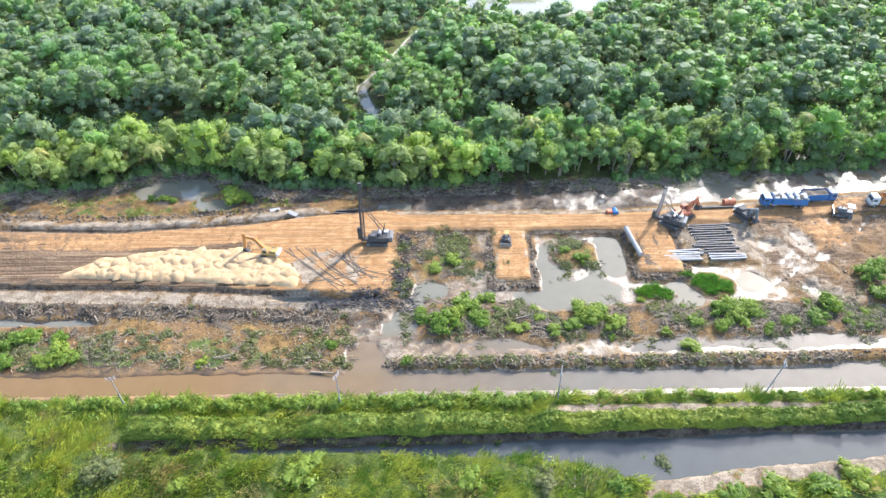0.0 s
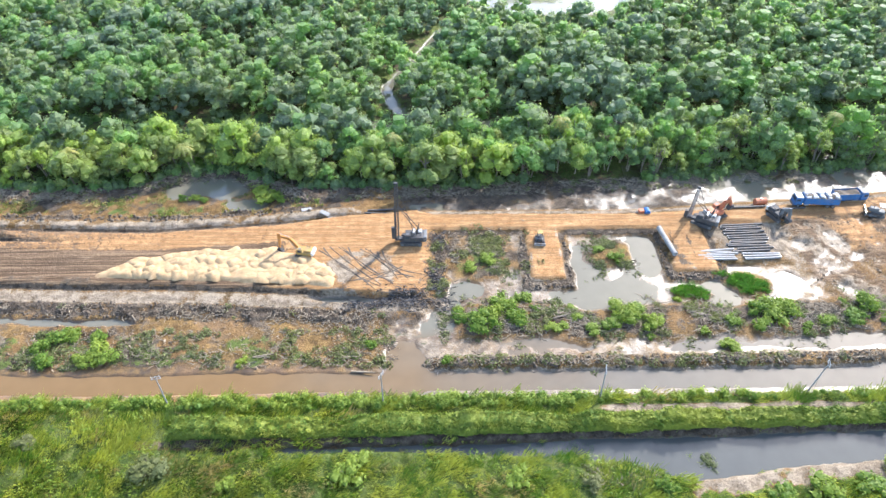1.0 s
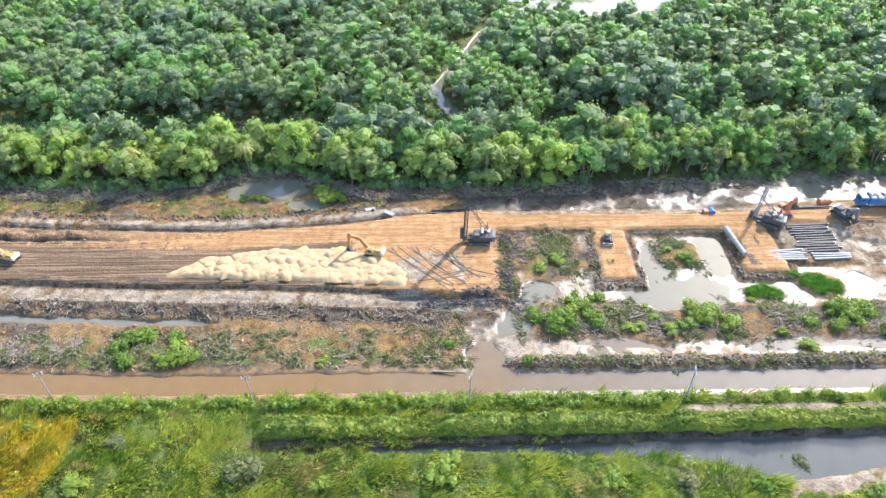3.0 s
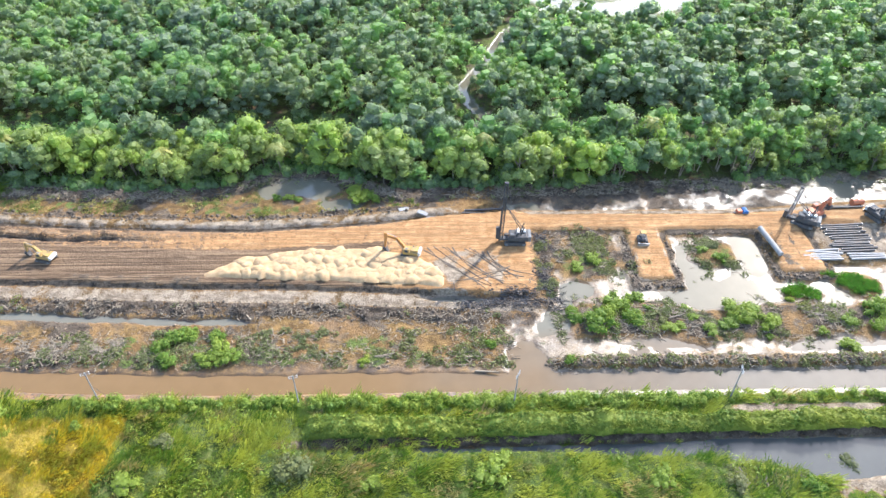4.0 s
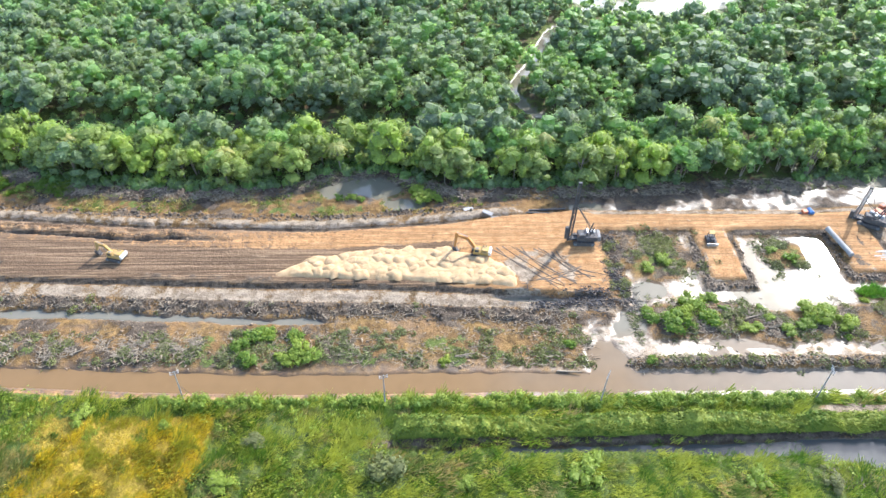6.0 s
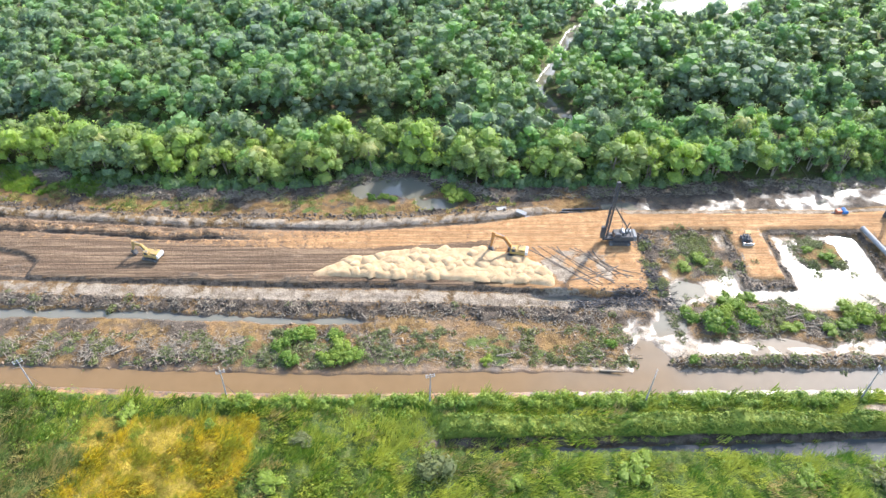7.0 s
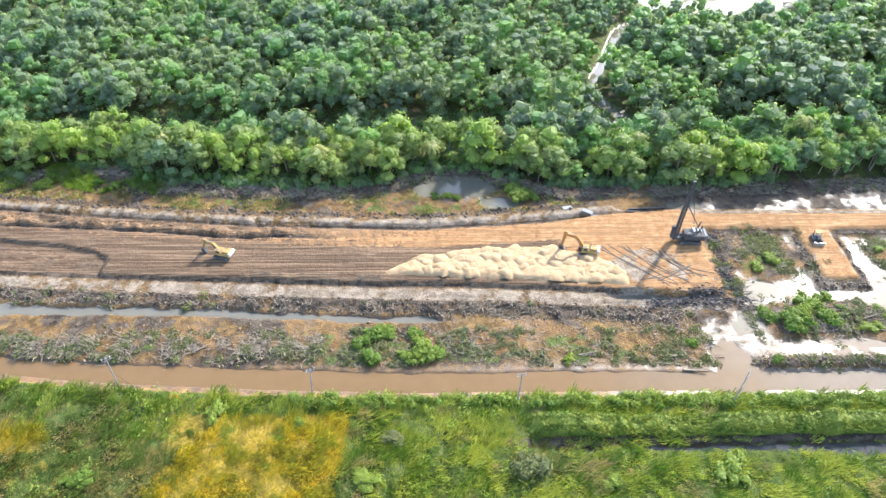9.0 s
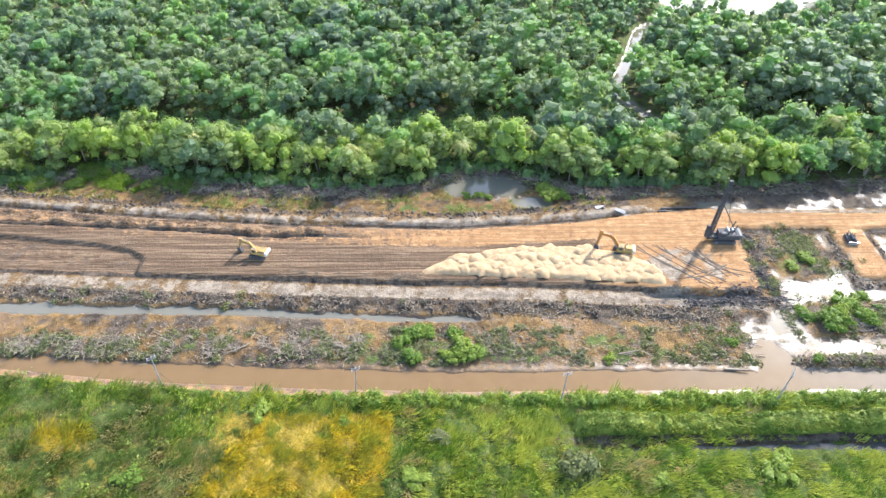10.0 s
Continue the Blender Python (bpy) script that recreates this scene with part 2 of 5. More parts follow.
def fill_south(x):
    return np.interp(x, (-240, -181, -141, -97, -60, -35, -22), (104.5, 101.3, 98.7, 96.5, 95.3, 93.7, 92.5))


def fill_north(x):
    return np.interp(x, (-240, -192, -155, -119, -78, -52, -26, -12), (127.5, 123.7, 119.4, 115.8, 114.2, 116.2, 119.5, 121.0))


def road_mid(x):
    return np.interp(x, (-14, 40, 75, 110, 160), (116.8, 116.3, 118.6, 122.2, 126.5))


def forest_edge(x):
    return np.interp(x, (-260, -197, -186, -179, -158, -152, -107, -88, -78, -62, -50, -41, 0, 31, 76, 118, 180),
                     (135, 134, 136, 140.5, 141, 134.5, 131, 132.5, 138.5, 139, 132.5, 130.5, 131.5, 133, 135.5, 139, 143))


def creek(x, y):
    """How far a place lies from the creek in the forest."""
    mid = np.interp(y, (160, 164, 171, 184, 199, 226, 245, 270), (-8, -15.5, -22, -26, -18.5, -8.5, 8, 24))
    return np.abs(x - mid)


def terrain(x, y):
    """Height and cover of the land: clay, pale silt with some painted glare, dark mud with some painted shade; green,
    wheel-worn, straw.
    """
    w1, w2, w3 = fbm(x, y, 11, 1), fbm(x, y, 3.2, 5), fbm(x, y, 1.3, 9, 3)
    u1, u2 = fbm(x, y, 10, 21), fbm(x, y, 3.0, 27)
    yw, xw = y + 2.4 * w1 + 2.0 * w2 + 1.0 * w3, x + 2.8 * u1 + 2.6 * u2 - 1.0 * w3
    ym = y + 0.9 * w2 + 0.7 * w1 + 0.5 * w3                      # edges made by machines are straighter
    xm = x + 0.9 * u2 + 0.7 * u1 + 0.5 * w3
    h = 0.42 + 0.5 * w1 + 0.4 * w2 + 0.22 * w3
    zero = np.zeros_like(h)
    clay, pale, dark, green, wheel, straw = (zero.copy() for _ in range(6))
    west = 1 - step(xm, -14, -9)

    # the near bank, the fields and the two waterways
    cs, cn = canal_south(x), canal_north(x)
    near = 1 - step(ym, cs - 2.4, cs - 1.6)
    h = h * (1 - near) + (1.15 + 0.5 * w1 + 0.9 * u2 + 0.35 * w2) * near
    green = np.maximum(green, near * 0.95)
    field = band(xw, -120, -89, 0.8) * (1 - step(yw, 63, 64.5))
    straw = np.maximum(straw, field * (0.75 + 0.9 * w1))
    straw = np.maximum(straw, blob(xw, yw, -147, 58.5, 6, 2.4) * 0.8)
    rough_field = (1 - step(xw, -121, -117)) * near
    straw = np.maximum(straw, rough_field * np.clip(0.25 + 0.9 * w1, 0, 0.5))
    bank = band(ym, cs - 2.3, cs + 0.4, 0.4)
    pale = np.maximum(pale, bank * 0.95 * step(x, -45, 10))
    wheel, clay = np.maximum(wheel, bank * 0.9), np.maximum(clay, bank * 0.6 * (1 - step(x, -45, 10)))
    h = h - band(ym, cs - 2.3, cs + 0.3, 0.5) * 0.28
    pale = np.maximum(pale, band(ym, cn - 0.3, cn + 0.9, 0.4) * step(x, -40, 0) * 0.8)
    shore = band(ym, cn - 0.5, cn + 3.0, 1.6) * np.where(x < -11, 1.0, 0.6)
    h = h * (1 - 0.65 * shore) + 0.02 * shore
    c = band(ym, cs, cn, 0.8)
    h = h * (1 - c) - 0.6 * c
    path = band(ym, 63.3, 64.9, 0.35) * step(x, 16, 24)
    green, pale = green * (1 - path), np.maximum(pale, path)
    low_n = np.interp(x, (-60, -15, 16, 77, 160), (57.0, 57.6, 58.4, 59.8, 61.0))
    low_s = np.interp(x, (-60, -15, 15, 33, 48, 75, 160), (56.2, 56.2, 54.6, 50.4, 52.4, 54.6, 56.0))
    low = band(ym, low_s, low_n, 0.5) * step(x, -62, -56) * np.where(x < 0, step(u1 + 0.02 * (x + 30), -0.3, -0.1), 1.0)
    h = h * (1 - low) - 0.6 * low
    spoil = band(yw, low_s - 3.0, low_s + 0.4, 0.5) * step(x, 28, 36) * np.clip(0.9 + 1.6 * w2, 0, 1)
    pale, green, h = np.maximum(pale, spoil), green * (1 - spoil), h * (1 - 0.5 * spoil) + 0.3 * spoil
    # Dark strip below the hedge's south side: its shade put into the ground.
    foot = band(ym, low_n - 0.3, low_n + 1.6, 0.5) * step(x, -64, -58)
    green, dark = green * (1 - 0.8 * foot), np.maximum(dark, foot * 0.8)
    pud = blob(xw, yw, -5.3, 63.0, 1.7, 0.9)
    h = h * (1 - pud) - 0.2 * pud

    # flats west of the gap
    flat = band(ym, cn, 91, 0.3) * west
    wheel = np.maximum(wheel, flat * np.clip(0.12 + 1.4 * u1, 0, 1) * 0.7)
    dark = np.maximum(dark, flat * band(yw, 75.0, 90.0, 1.0) * np.clip(0.2 + 1.8 * w2 + 0.9 * w1 + 0.12 * (1 - step(x, -110, -70)), 0, 0.8))
    green = np.maximum(green, flat * band(y, 74.5, 83, 1.0) * np.clip(0.24 + 1.6 * w2 + 0.8 * u1, 0, 0.75))
    litter = flat * band(yw, 76.4, 82.2, 0.8) * (1 - step(x, -98, -92))
    dark = np.maximum(dark, litter * np.clip(0.5 + 1.3 * w2, 0, 0.9))
    h = h + litter * (0.35 + 0.6 * w2)
    dm = np.interp(x, (-240, -175, -126, -97, -62), (91.6, 90.2, 89.0, 87.0, 86.2))
    dw = np.interp(x, (-240, -170, -120, -95, -72, -58), (1.3, 1.3, 1.0, 0.7, 0.3, -0.8)) + 1.8 * u2 + 0.8 * u1
    d = (1 - step(np.abs(ym - dm), dw - 0.4, dw + 0.5)) * west
    h = h * (1 - d) - 0.35 * d
    silt = blob(xw, yw, -9, 83, 12, 11, 0.3)
    h = h * (1 - silt) + (0.14 + 0.5 * w2 + 0.25 * u1 + 0.3 * w3) * silt
    gap = np.maximum(blob(xw, yw, -16.0, 74, 4.6, 7.0, 0.25), blob(xw, yw, -9.5, 88, 3.0, 6.5, 0.3))
    h = h * (1 - gap) + (-0.15 + 0.35 * w2 + 0.3 * u1) * gap
    # Pale silt, raised further to stand for its glare when wet.
    pale = np.maximum(pale, blob(xw, yw, -10, 82, 13, 12, 0.3) * (0.5 + 1.0 * w2))

    # low ground east of the gap, its pools, ridge and belts
    east = step(xm, -12, -8) * band(ym, cn, 118, 0.3)
    h = h * (1 - east) + (0.13 + 0.45 * w1 + 0.36 * w2 + 0.14 * w3) * east
    # Silt grows paler eastward, where sun glare is put into its cover.
    pale = np.maximum(pale, east * np.clip(np.interp(x, (-10, 25, 60), (0.36, 0.42, 0.52)) + 1.6 * u1 + 0.8 * u2, 0, 0.95))
    belt = band(yw, 81.5, 90.0, 1.2) * step(x, -8, -3)
    h = h * (1 - belt) + (0.6 + 0.5 * w2 + 0.3 * w1) * belt
    pale = pale * (1 - 0.8 * belt)
    dark = np.maximum(dark, belt * np.clip(0.62 + 1.4 * w2, 0, 0.9))
    ridge = band(ym, cn + 0.9, cn + 3.4, 0.6) * step(x, -12, -8)
    h = h * (1 - ridge) + (1.0 + 0.9 * w2 + 0.4 * w3) * ridge
    dark = np.maximum(dark, ridge * np.clip(0.5 + 1.2 * w2, 0, 0.8))
    pale = pale * (1 - ridge)
    tan = step(xw, 70, 76) * band(yw, 90, 118, 1.5)
    h = h + tan * (0.72 + 0.5 * u2)
    wheel = np.maximum(wheel, tan * np.clip(0.8 + 1.5 * w1, 0, 1))
    pale = np.where(tan > 0.5, np.clip(0.10 + 2.4 * u1 + 0.9 * u2, 0, 0.95), pale)
    clay = np.maximum(clay, tan * np.clip(0.3 + 2.2 * w1 - 1.4 * u1, 0, 0.9))
    rake = fbm((x + y) * 0.7 / 7 + 0.5 * w1, (x - y) * 0.7 + 1.2 * w1, 2.6, 45, 3)
    h, dark = h + tan * 1.3 * rake, np.maximum(dark, tan * np.clip(-0.15 + 3.0 * rake, 0, 0.8))
    h = h + tan * (0.9 * w2 - 0.25 * pale)
    dark = np.maximum(dark, tan * np.clip(-0.2 + 2.4 * w2, 0, 0.8))
    for cx, cy, rx, ry, depth in ((-8, 89, 3.5, 6.5, -0.15), (-3, 95, 4, 2.5, -0.15), (27, 92.8, 10.5, 4.6, -0.2), (24.5, 103, 4.6, 6.5, -0.15), (38, 105.5, 3.2, 6.5, -0.4),
                                  (6, 106, 4, 3, -0.1), (51, 93.5, 4.0, 4.6, -0.4), (66.5, 96.5, 3.8, 3.2, -0.3), (44, 79, 9, 1.4, -0.12), (14, 79.5, 10, 0.9, -0.1), (70, 79.8, 18, 1.6, -0.12), (83.5, 109, 2.4, 4.4, 0.2), (79, 93.5, 2.4, 2.0, 0.2), (85.5, 103.0, 1.6, 1.6, 0.2), (75, 107.5, 2.6, 2.0, 0.2), (91, 88, 4.0, 1.2, 0.04)):
        b = blob(xw, yw, cx, cy, rx, ry)
        h = h * (1 - b) + (depth + (0.25 * w2 + 0.12 * w3 if depth > 0 else 0)) * b
        # Shallows with depth above 0 are painted pale for the glare on wet mud.
        pale, dark = np.maximum(pale, b * 0.9 * (depth > 0)), dark * (1 - b)
    for cx, cy, rx, ry, rise in ((30, 105.5, 5.2, 4.4, 0.55), (0, 104, 8.0, 5.5, 0.6), (58, 95, 5.0, 3.6, 0.5), (45.5, 93, 3.6, 1.8, 0.4)):
        b = blob(xw, yw, cx, cy, rx, ry)
        h = h * (1 - b) + (rise + 0.4 * w2) * b
        green = np.maximum(green, b * (0.45 + 0.8 * u2))
        pale = pale * (1 - b)

    # the fill, the road and the two piers of clay
    fs, fn = fill_south(x), fill_north(x)
    slope = step(y, fs - 6.5, fs - 2.4) * west * (1 - step(y, fn, fn + 0.6))
    h = np.where(slope > 0, np.maximum(h, h * (1 - slope) + (0.95 + 0.2 * w2) * slope), h)
    pale = np.maximum(pale, band(ym, fs - 4.6, fs - 0.9, 0.7) * west * (0.74 + 0.6 * w2 - 0.12 * step(-x, 110, 150)))
    dark = np.maximum(dark, band(ym, fs - 7.8, fs - 4.3, 0.7) * west * np.clip(0.75 + 1.3 * w2, 0, 1))
    h = h + band(ym, fs - 7.4, fs - 4.4, 0.7) * west * np.clip(0.35 + 1.3 * w2 + 0.8 * w3, -0.1, 0.9)
    top = step(ym, fs - 0.25, fs + 0.25) * (1 - step(ym, fn - 0.35, fn + 0.35)) * west
    ruts = fbm(x / 9 + 0.4 * w1, y + 2.5 * w1 + 0.02 * x, 1.0, 40, 3)
    h = h * (1 - top) + (1.75 + 0.16 * w1 + 0.12 * ruts + 0.08 * w3) * top
    wheel, pale, dark, green = np.maximum(wheel, top), pale * (1 - top), dark * (1 - top), green * (1 - top)
    orange = top * np.maximum(step(xw, -52, -38), band(ym, fn - 7.5, fn - 1.0, 0.8) * np.interp(x, (-220, -110, -70), (0.3, 0.46, 0.75)))
    clay = np.maximum(clay, orange)
    light = (0.48 + 1.7 * u2 + 1.0 * w2) * blob(xw, yw, -25, 100.6, 9.5, 6.0, 0.4) + 0.8 * blob(xw, yw, -34, 92.8, 10, 1.3)
    pale, clay = np.maximum(pale, np.clip(light, 0, 1) * 0.95), clay * (1 - 0.7 * np.clip(light, 0, 1))
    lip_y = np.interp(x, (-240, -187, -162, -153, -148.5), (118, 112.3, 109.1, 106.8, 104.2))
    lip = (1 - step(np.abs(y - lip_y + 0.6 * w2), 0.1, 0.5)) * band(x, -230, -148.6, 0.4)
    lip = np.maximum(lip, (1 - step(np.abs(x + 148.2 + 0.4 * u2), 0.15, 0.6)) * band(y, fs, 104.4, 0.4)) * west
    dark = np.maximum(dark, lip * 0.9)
    trench = band(x, -225, -148.8, 0.3) * band(y, fs + 0.2, lip_y, 0.3) * west
    h = h - 0.85 * trench + trench * (0.4 * w3 + 0.3 * w2)
    dark = np.maximum(dark, trench * np.clip(0.3 + 1.2 * w2, 0, 0.6))
    second = np.interp(x, (-240, -186, -148, -125, -90), (121.0, 117.2, 114.3, 111.5, 110.8))
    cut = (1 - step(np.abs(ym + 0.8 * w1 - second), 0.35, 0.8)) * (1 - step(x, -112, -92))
    # The south scarp's shaded face is painted as a dark line on the ground.
    rim_shade = (1 - step(np.abs(ym - fs + 0.35), 0.35, 0.85)) * west * (1 - step(x, -36, -28))
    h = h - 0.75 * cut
    dark = np.maximum(dark, np.maximum(cut, rim_shade) * 0.95)
    heap = band(ym, second + 0.8, fn - 1.4, 0.6) * (1 - step(x, -125, -85))
    h = h + heap * np.clip(0.15 + 2.6 * u2 + 1.6 * w2, -0.5, 1.1)
    clay = np.maximum(clay, heap * np.clip(0.2 + 1.6 * w1, 0, 0.5))
    berm = band(ym, fs + 0.6, fs + 2.4, 0.4) * band(x, -120, -80, 5)
    h, dark = h + berm * (0.25 + 0.9 * w2), np.maximum(dark, berm * np.clip(0.4 + 1.5 * w2, 0, 0.6))
    scrub = blob(xw, yw, 1, 106, 9.5, 8, 0.3)
    dark, pale = np.maximum(dark, scrub * np.clip(0.55 + 1.8 * w2 + u2, 0, 0.9)), pale * (1 - 0.7 * scrub)
    h = lift(h, scrub, 0.45 + 0.6 * w2)
    # the ragged black end of the fill
    end = band(xm, -11.2, -7.2, 0.9) * band(ym, 93, 112, 0.8) + band(ym, 89, 93.5, 0.8) * band(xm, -29, -7.5, 1.5)
    end = np.clip(end, 0, 1)
    dark = np.maximum(dark, end * np.clip(0.62 + 1.6 * w2 + 0.8 * u2, 0, 1))
    h = lift(h, end, 0.75 + 1.3 * w2 + 0.6 * w3)
    pool = blob(x + 1.2 * u2, y + 0.5 * w2 + 0.03 * (x + 28), -28.5, 92.2, 8.0, 1.1)
    h, dark = h * (1 - pool) - 0.25 * pool, dark * (1 - pool)
    rm = road_mid(x)
    road = band(ym, rm - 3.0, rm + 2.8, 0.5) * step(x, -16, -10)
    h = h * (1 - road) + (1.35 + 0.12 * w1 + 0.2 * ruts) * road
    clay, pale, dark = np.maximum(clay, road * (1 - 0.5 * step(x, 60, 110))), pale * (1 - road), dark * (1 - road)
    wheel = np.maximum(wheel, road)
    for x0, x1, y0, y1 in ((11.5, 19.0, 97.0, 114.0), (43.3, 53.0, 99.0, 114.5)):
        rim = band(xm, x0 - 2.3, x1 + 2.0, 0.6) * band(ym, y0 - 2.6, y1 - 1.0, 0.6)
        pier = band(xm, x0, x1, 0.4) * band(ym, y0, y1, 0.4)
        h = lift(h, rim, 0.65 + 0.9 * w2)
        dark = np.maximum(dark, rim * np.clip(0.7 + 1.2 * w2, 0, 0.95))
        h = lift(h, pier, 1.25 + 0.2 * w2)
        clay, dark, pale, wheel = np.maximum(clay, pier), dark * (1 - pier), pale * (1 - pier), np.maximum(wheel, pier * 0.9)
        scrape = fbm(x * 1.3 + 0.5 * w2, y / 6, 1.2, 47, 3)
        inner = band(xm, x0 + 1.0, x1 - 1.0, 0.5) * band(ym, y0 + 1.5, y1, 0.6)
        dark = np.maximum(dark, pier * inner * np.clip(0.05 + 2.4 * scrape, 0, 0.75))
        pale = np.maximum(pale, pier * (1 - inner) * np.clip(0.35 + 1.6 * w2, 0, 0.7))
    verge = band(ym, rm - 4.6, rm - 2.9, 0.4) * np.maximum(band(x, 20, 43, 1.5), band(x, -9, 11, 1.5) * 0.8)
    dark, h = np.maximum(dark, verge * 0.9), lift(h, verge, 0.8 + 0.8 * w2)
    yard = band(xm, 53, 71, 0.8) * band(ym, 101.5, 115.5, 0.8)
    h = h * (1 - yard) + (0.8 + 0.3 * w2) * yard
    pale, dark = np.maximum(pale, yard * (0.35 + 0.8 * w2)), np.maximum(dark, yard * np.clip(0.35 - w2, 0, 0.5))

    # north of the fill and road: slope, debris, shallow water, forest floor
    north = step(ym, np.where(x < -14, fn, rm + 2.9), np.where(x < -14, fn, rm + 2.9) + 0.8)
    edge = forest_edge(x)
    h = h * (1 - north) + (0.55 + 0.6 * w1 + 0.55 * w2 + 0.3 * w3) * north
    nw = north * (1 - step(x, -34, -18))
    h = h + nw * band(ym, fn + 1.0, fn + 4.0, 0.6) * (0.95 + 0.4 * w2)
    h = h + nw * band(ym, fn + 4.0, fn + 6.4, 0.5) * np.clip(0.3 + 2.2 * w2 + u2, 0, 1.1)
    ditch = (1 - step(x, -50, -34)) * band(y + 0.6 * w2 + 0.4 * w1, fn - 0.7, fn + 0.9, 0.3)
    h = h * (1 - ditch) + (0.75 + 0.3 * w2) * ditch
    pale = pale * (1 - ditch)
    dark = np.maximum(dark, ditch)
    pale = np.maximum(pale, nw * band(ym, fn + 0.6, fn + 3.4, 0.5) * (0.62 + 0.9 * w2))
    dark = np.maximum(dark, nw * band(ym, fn + 3.6, fn + 6.2, 0.6) * np.clip(0.5 + 1.4 * w2, 0, 0.9))
    green = np.maximum(green, nw * band(ym, fn + 6.6, edge - 3.0, 0.8) * np.clip(0.22 + 1.8 * u2, 0, 0.85))
    dark = np.maximum(dark, nw * band(ym, fn + 5.0, edge - 3.0, 0.9) * np.clip(0.3 + 2.0 * w2 - u2, 0, 0.8))
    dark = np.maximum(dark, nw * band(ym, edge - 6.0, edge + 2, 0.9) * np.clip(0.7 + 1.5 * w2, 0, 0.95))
    h = h + nw * band(ym, edge - 4.6, edge, 0.9) * (0.3 + 0.8 * w2)
    ne = north * step(x, -30, -14)
    pale = np.maximum(pale, ne * band(ym, rm + 3.3, rm + 4.6, 0.4) * 0.9)
    strip = ne * band(ym, rm + 5.0, rm + 8.2, 0.6) * band(x, -18, 48, 4)
    h = h * (1 - strip) + (-0.02 + 0.7 * w2 + 0.4 * u2) * strip
    # Dark mud north of the road, darkened further for the wood's shadow.
    pale = pale * (1 - ne * step(ym, rm + 5.0, rm + 6.0) * (1 - 0.6 * step(x, 45, 75)))
    dark = np.maximum(dark, ne * band(ym, rm + 5.4, edge + 2, 0.8) * np.clip(0.72 - 0.3 * step(x, 45, 75) + 1.2 * w2, 0, 0.95))
    flood = ne * step(xw, -14, 0) * step(yw, rm + 5.0, rm + 6.5) * (1 - step(y, edge + 1, edge + 4))
    h = h * (1 - flood) + (-0.08 + 0.26 * (1 - step(x, 50, 70)) + 0.9 * w2 + 0.5 * w1) * flood
    for cx, cy, rx, ry in ((-68.5, 131.6, 10.5, 5.4), (-57.0, 125.0, 5.0, 2.2)):
        b = blob(xw, yw, cx, cy, rx, ry)
        h = h * (1 - b) - 0.4 * b
    isle = blob(xw, yw, -72, 127.2, 6.0, 1.3)
    h = lift(h, isle, 0.7)
    wood = step(y, edge - 1.0, edge + 2.0)
    h = h * (1 - wood) + np.where((x > 40) & (y < edge + 6), 0.1 + 0.8 * w2, 0.5 + 0.4 * w1) * wood
    clay, pale, wheel = clay * (1 - wood), pale * (1 - wood), wheel * (1 - wood)
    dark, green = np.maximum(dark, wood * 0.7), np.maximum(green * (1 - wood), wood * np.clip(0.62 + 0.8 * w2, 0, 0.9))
    lane = (1 - step(np.abs(y - 161.5), 0.6, 1.6)) * wood * step(x, -75, -60) * (0.6 + step(u1, -0.1, 0.1))
    lane = np.maximum(lane, (1 - step(creek(x, y) + 1.6 * u2, 1.2, 2.3)) * wood * step(y, 160, 164))
    lane = np.maximum(lane, blob(xw, yw, 38, 262, 34, 20))
    lane = np.clip(lane, 0, 1)
    h = h * (1 - lane) - 0.35 * lane
    shoal = blob(xw, yw, 30, 256, 15, 4.5)
    h, dark = lift(h, shoal, 0.3), np.maximum(dark, shoal)
    near_creek = (1 - step(creek(x, y), 2.4, 3.6)) * wood * step(y, 170, 174)
    pale = np.maximum(pale, near_creek * 0.8)
    far = step(np.hypot(x, y - 100), 500, 900)
    h = h * (1 - far) + 0.6 * far
    return h, np.stack([clay, pale, dark], -1), np.stack([green, wheel, straw], -1)


def height(x, y):
    return float(terrain(np.array([float(x)]), np.array([float(y)]))[0][0])


def heights(x, y):
    return terrain(np.asarray(x, float), np.asarray(y, float))[0]


def quad_mesh(name, verts, quads, mats, smooth=False, colours=()):
    """A mesh from arrays of corners and four-sided faces; colours: (name, one colour a corner)."""
    me = bpy.data.meshes.new(name)
    verts, quads = np.asarray(verts, np.float32), np.asarray(quads, np.int32)
    me.vertices.add(len(verts))
    me.vertices.foreach_set("co", verts.ravel())
    me.loops.add(quads.size)
    me.loops.foreach_set("vertex_index", quads.ravel())
    me.polygons.add(len(quads))
    me.polygons.foreach_set("loop_start", np.arange(0, quads.size, 4, dtype=np.int32))
    me.update(calc_edges=True)
    if smooth:
        me.polygons.foreach_set("use_smooth", np.ones(len(quads), bool))
    for key, data in colours:
        layer = me.attributes.new(key, "FLOAT_COLOR", "POINT")
        rgba = np.ones((len(verts), 4), np.float32)
        rgba[:, :data.shape[1]] = data
        layer.data.foreach_set("color", rgba.ravel())
    for m in mats:
        me.materials.append(m)
    return me


def spread(a, b, first, grow, reach):
    """Steps that grow from a towards reach."""
    out, s, v = [], first, b
    while abs(v) < reach:
        v += a * s
        out.append(v)
        s *= grow
    return out


grid_x = np.array(sorted(spread(-1, -236, 2.0, 1.35, 4500)) + list(np.arange(-236, 152, 0.55)) + spread(1, 152, 2.0, 1.35, 4500))
grid_y = np.array(sorted(spread(-1, 43, 2.0, 1.35, 4500)) + list(np.arange(43, 139, 0.48)) + list(np.arange(139, 300, 2.6)) + spread(1, 300, 5.0, 1.35, 4500))
GX, GY = np.meshgrid(grid_x, grid_y)
GH, COVER, GROWTH = terrain(GX.ravel(), GY.ravel())
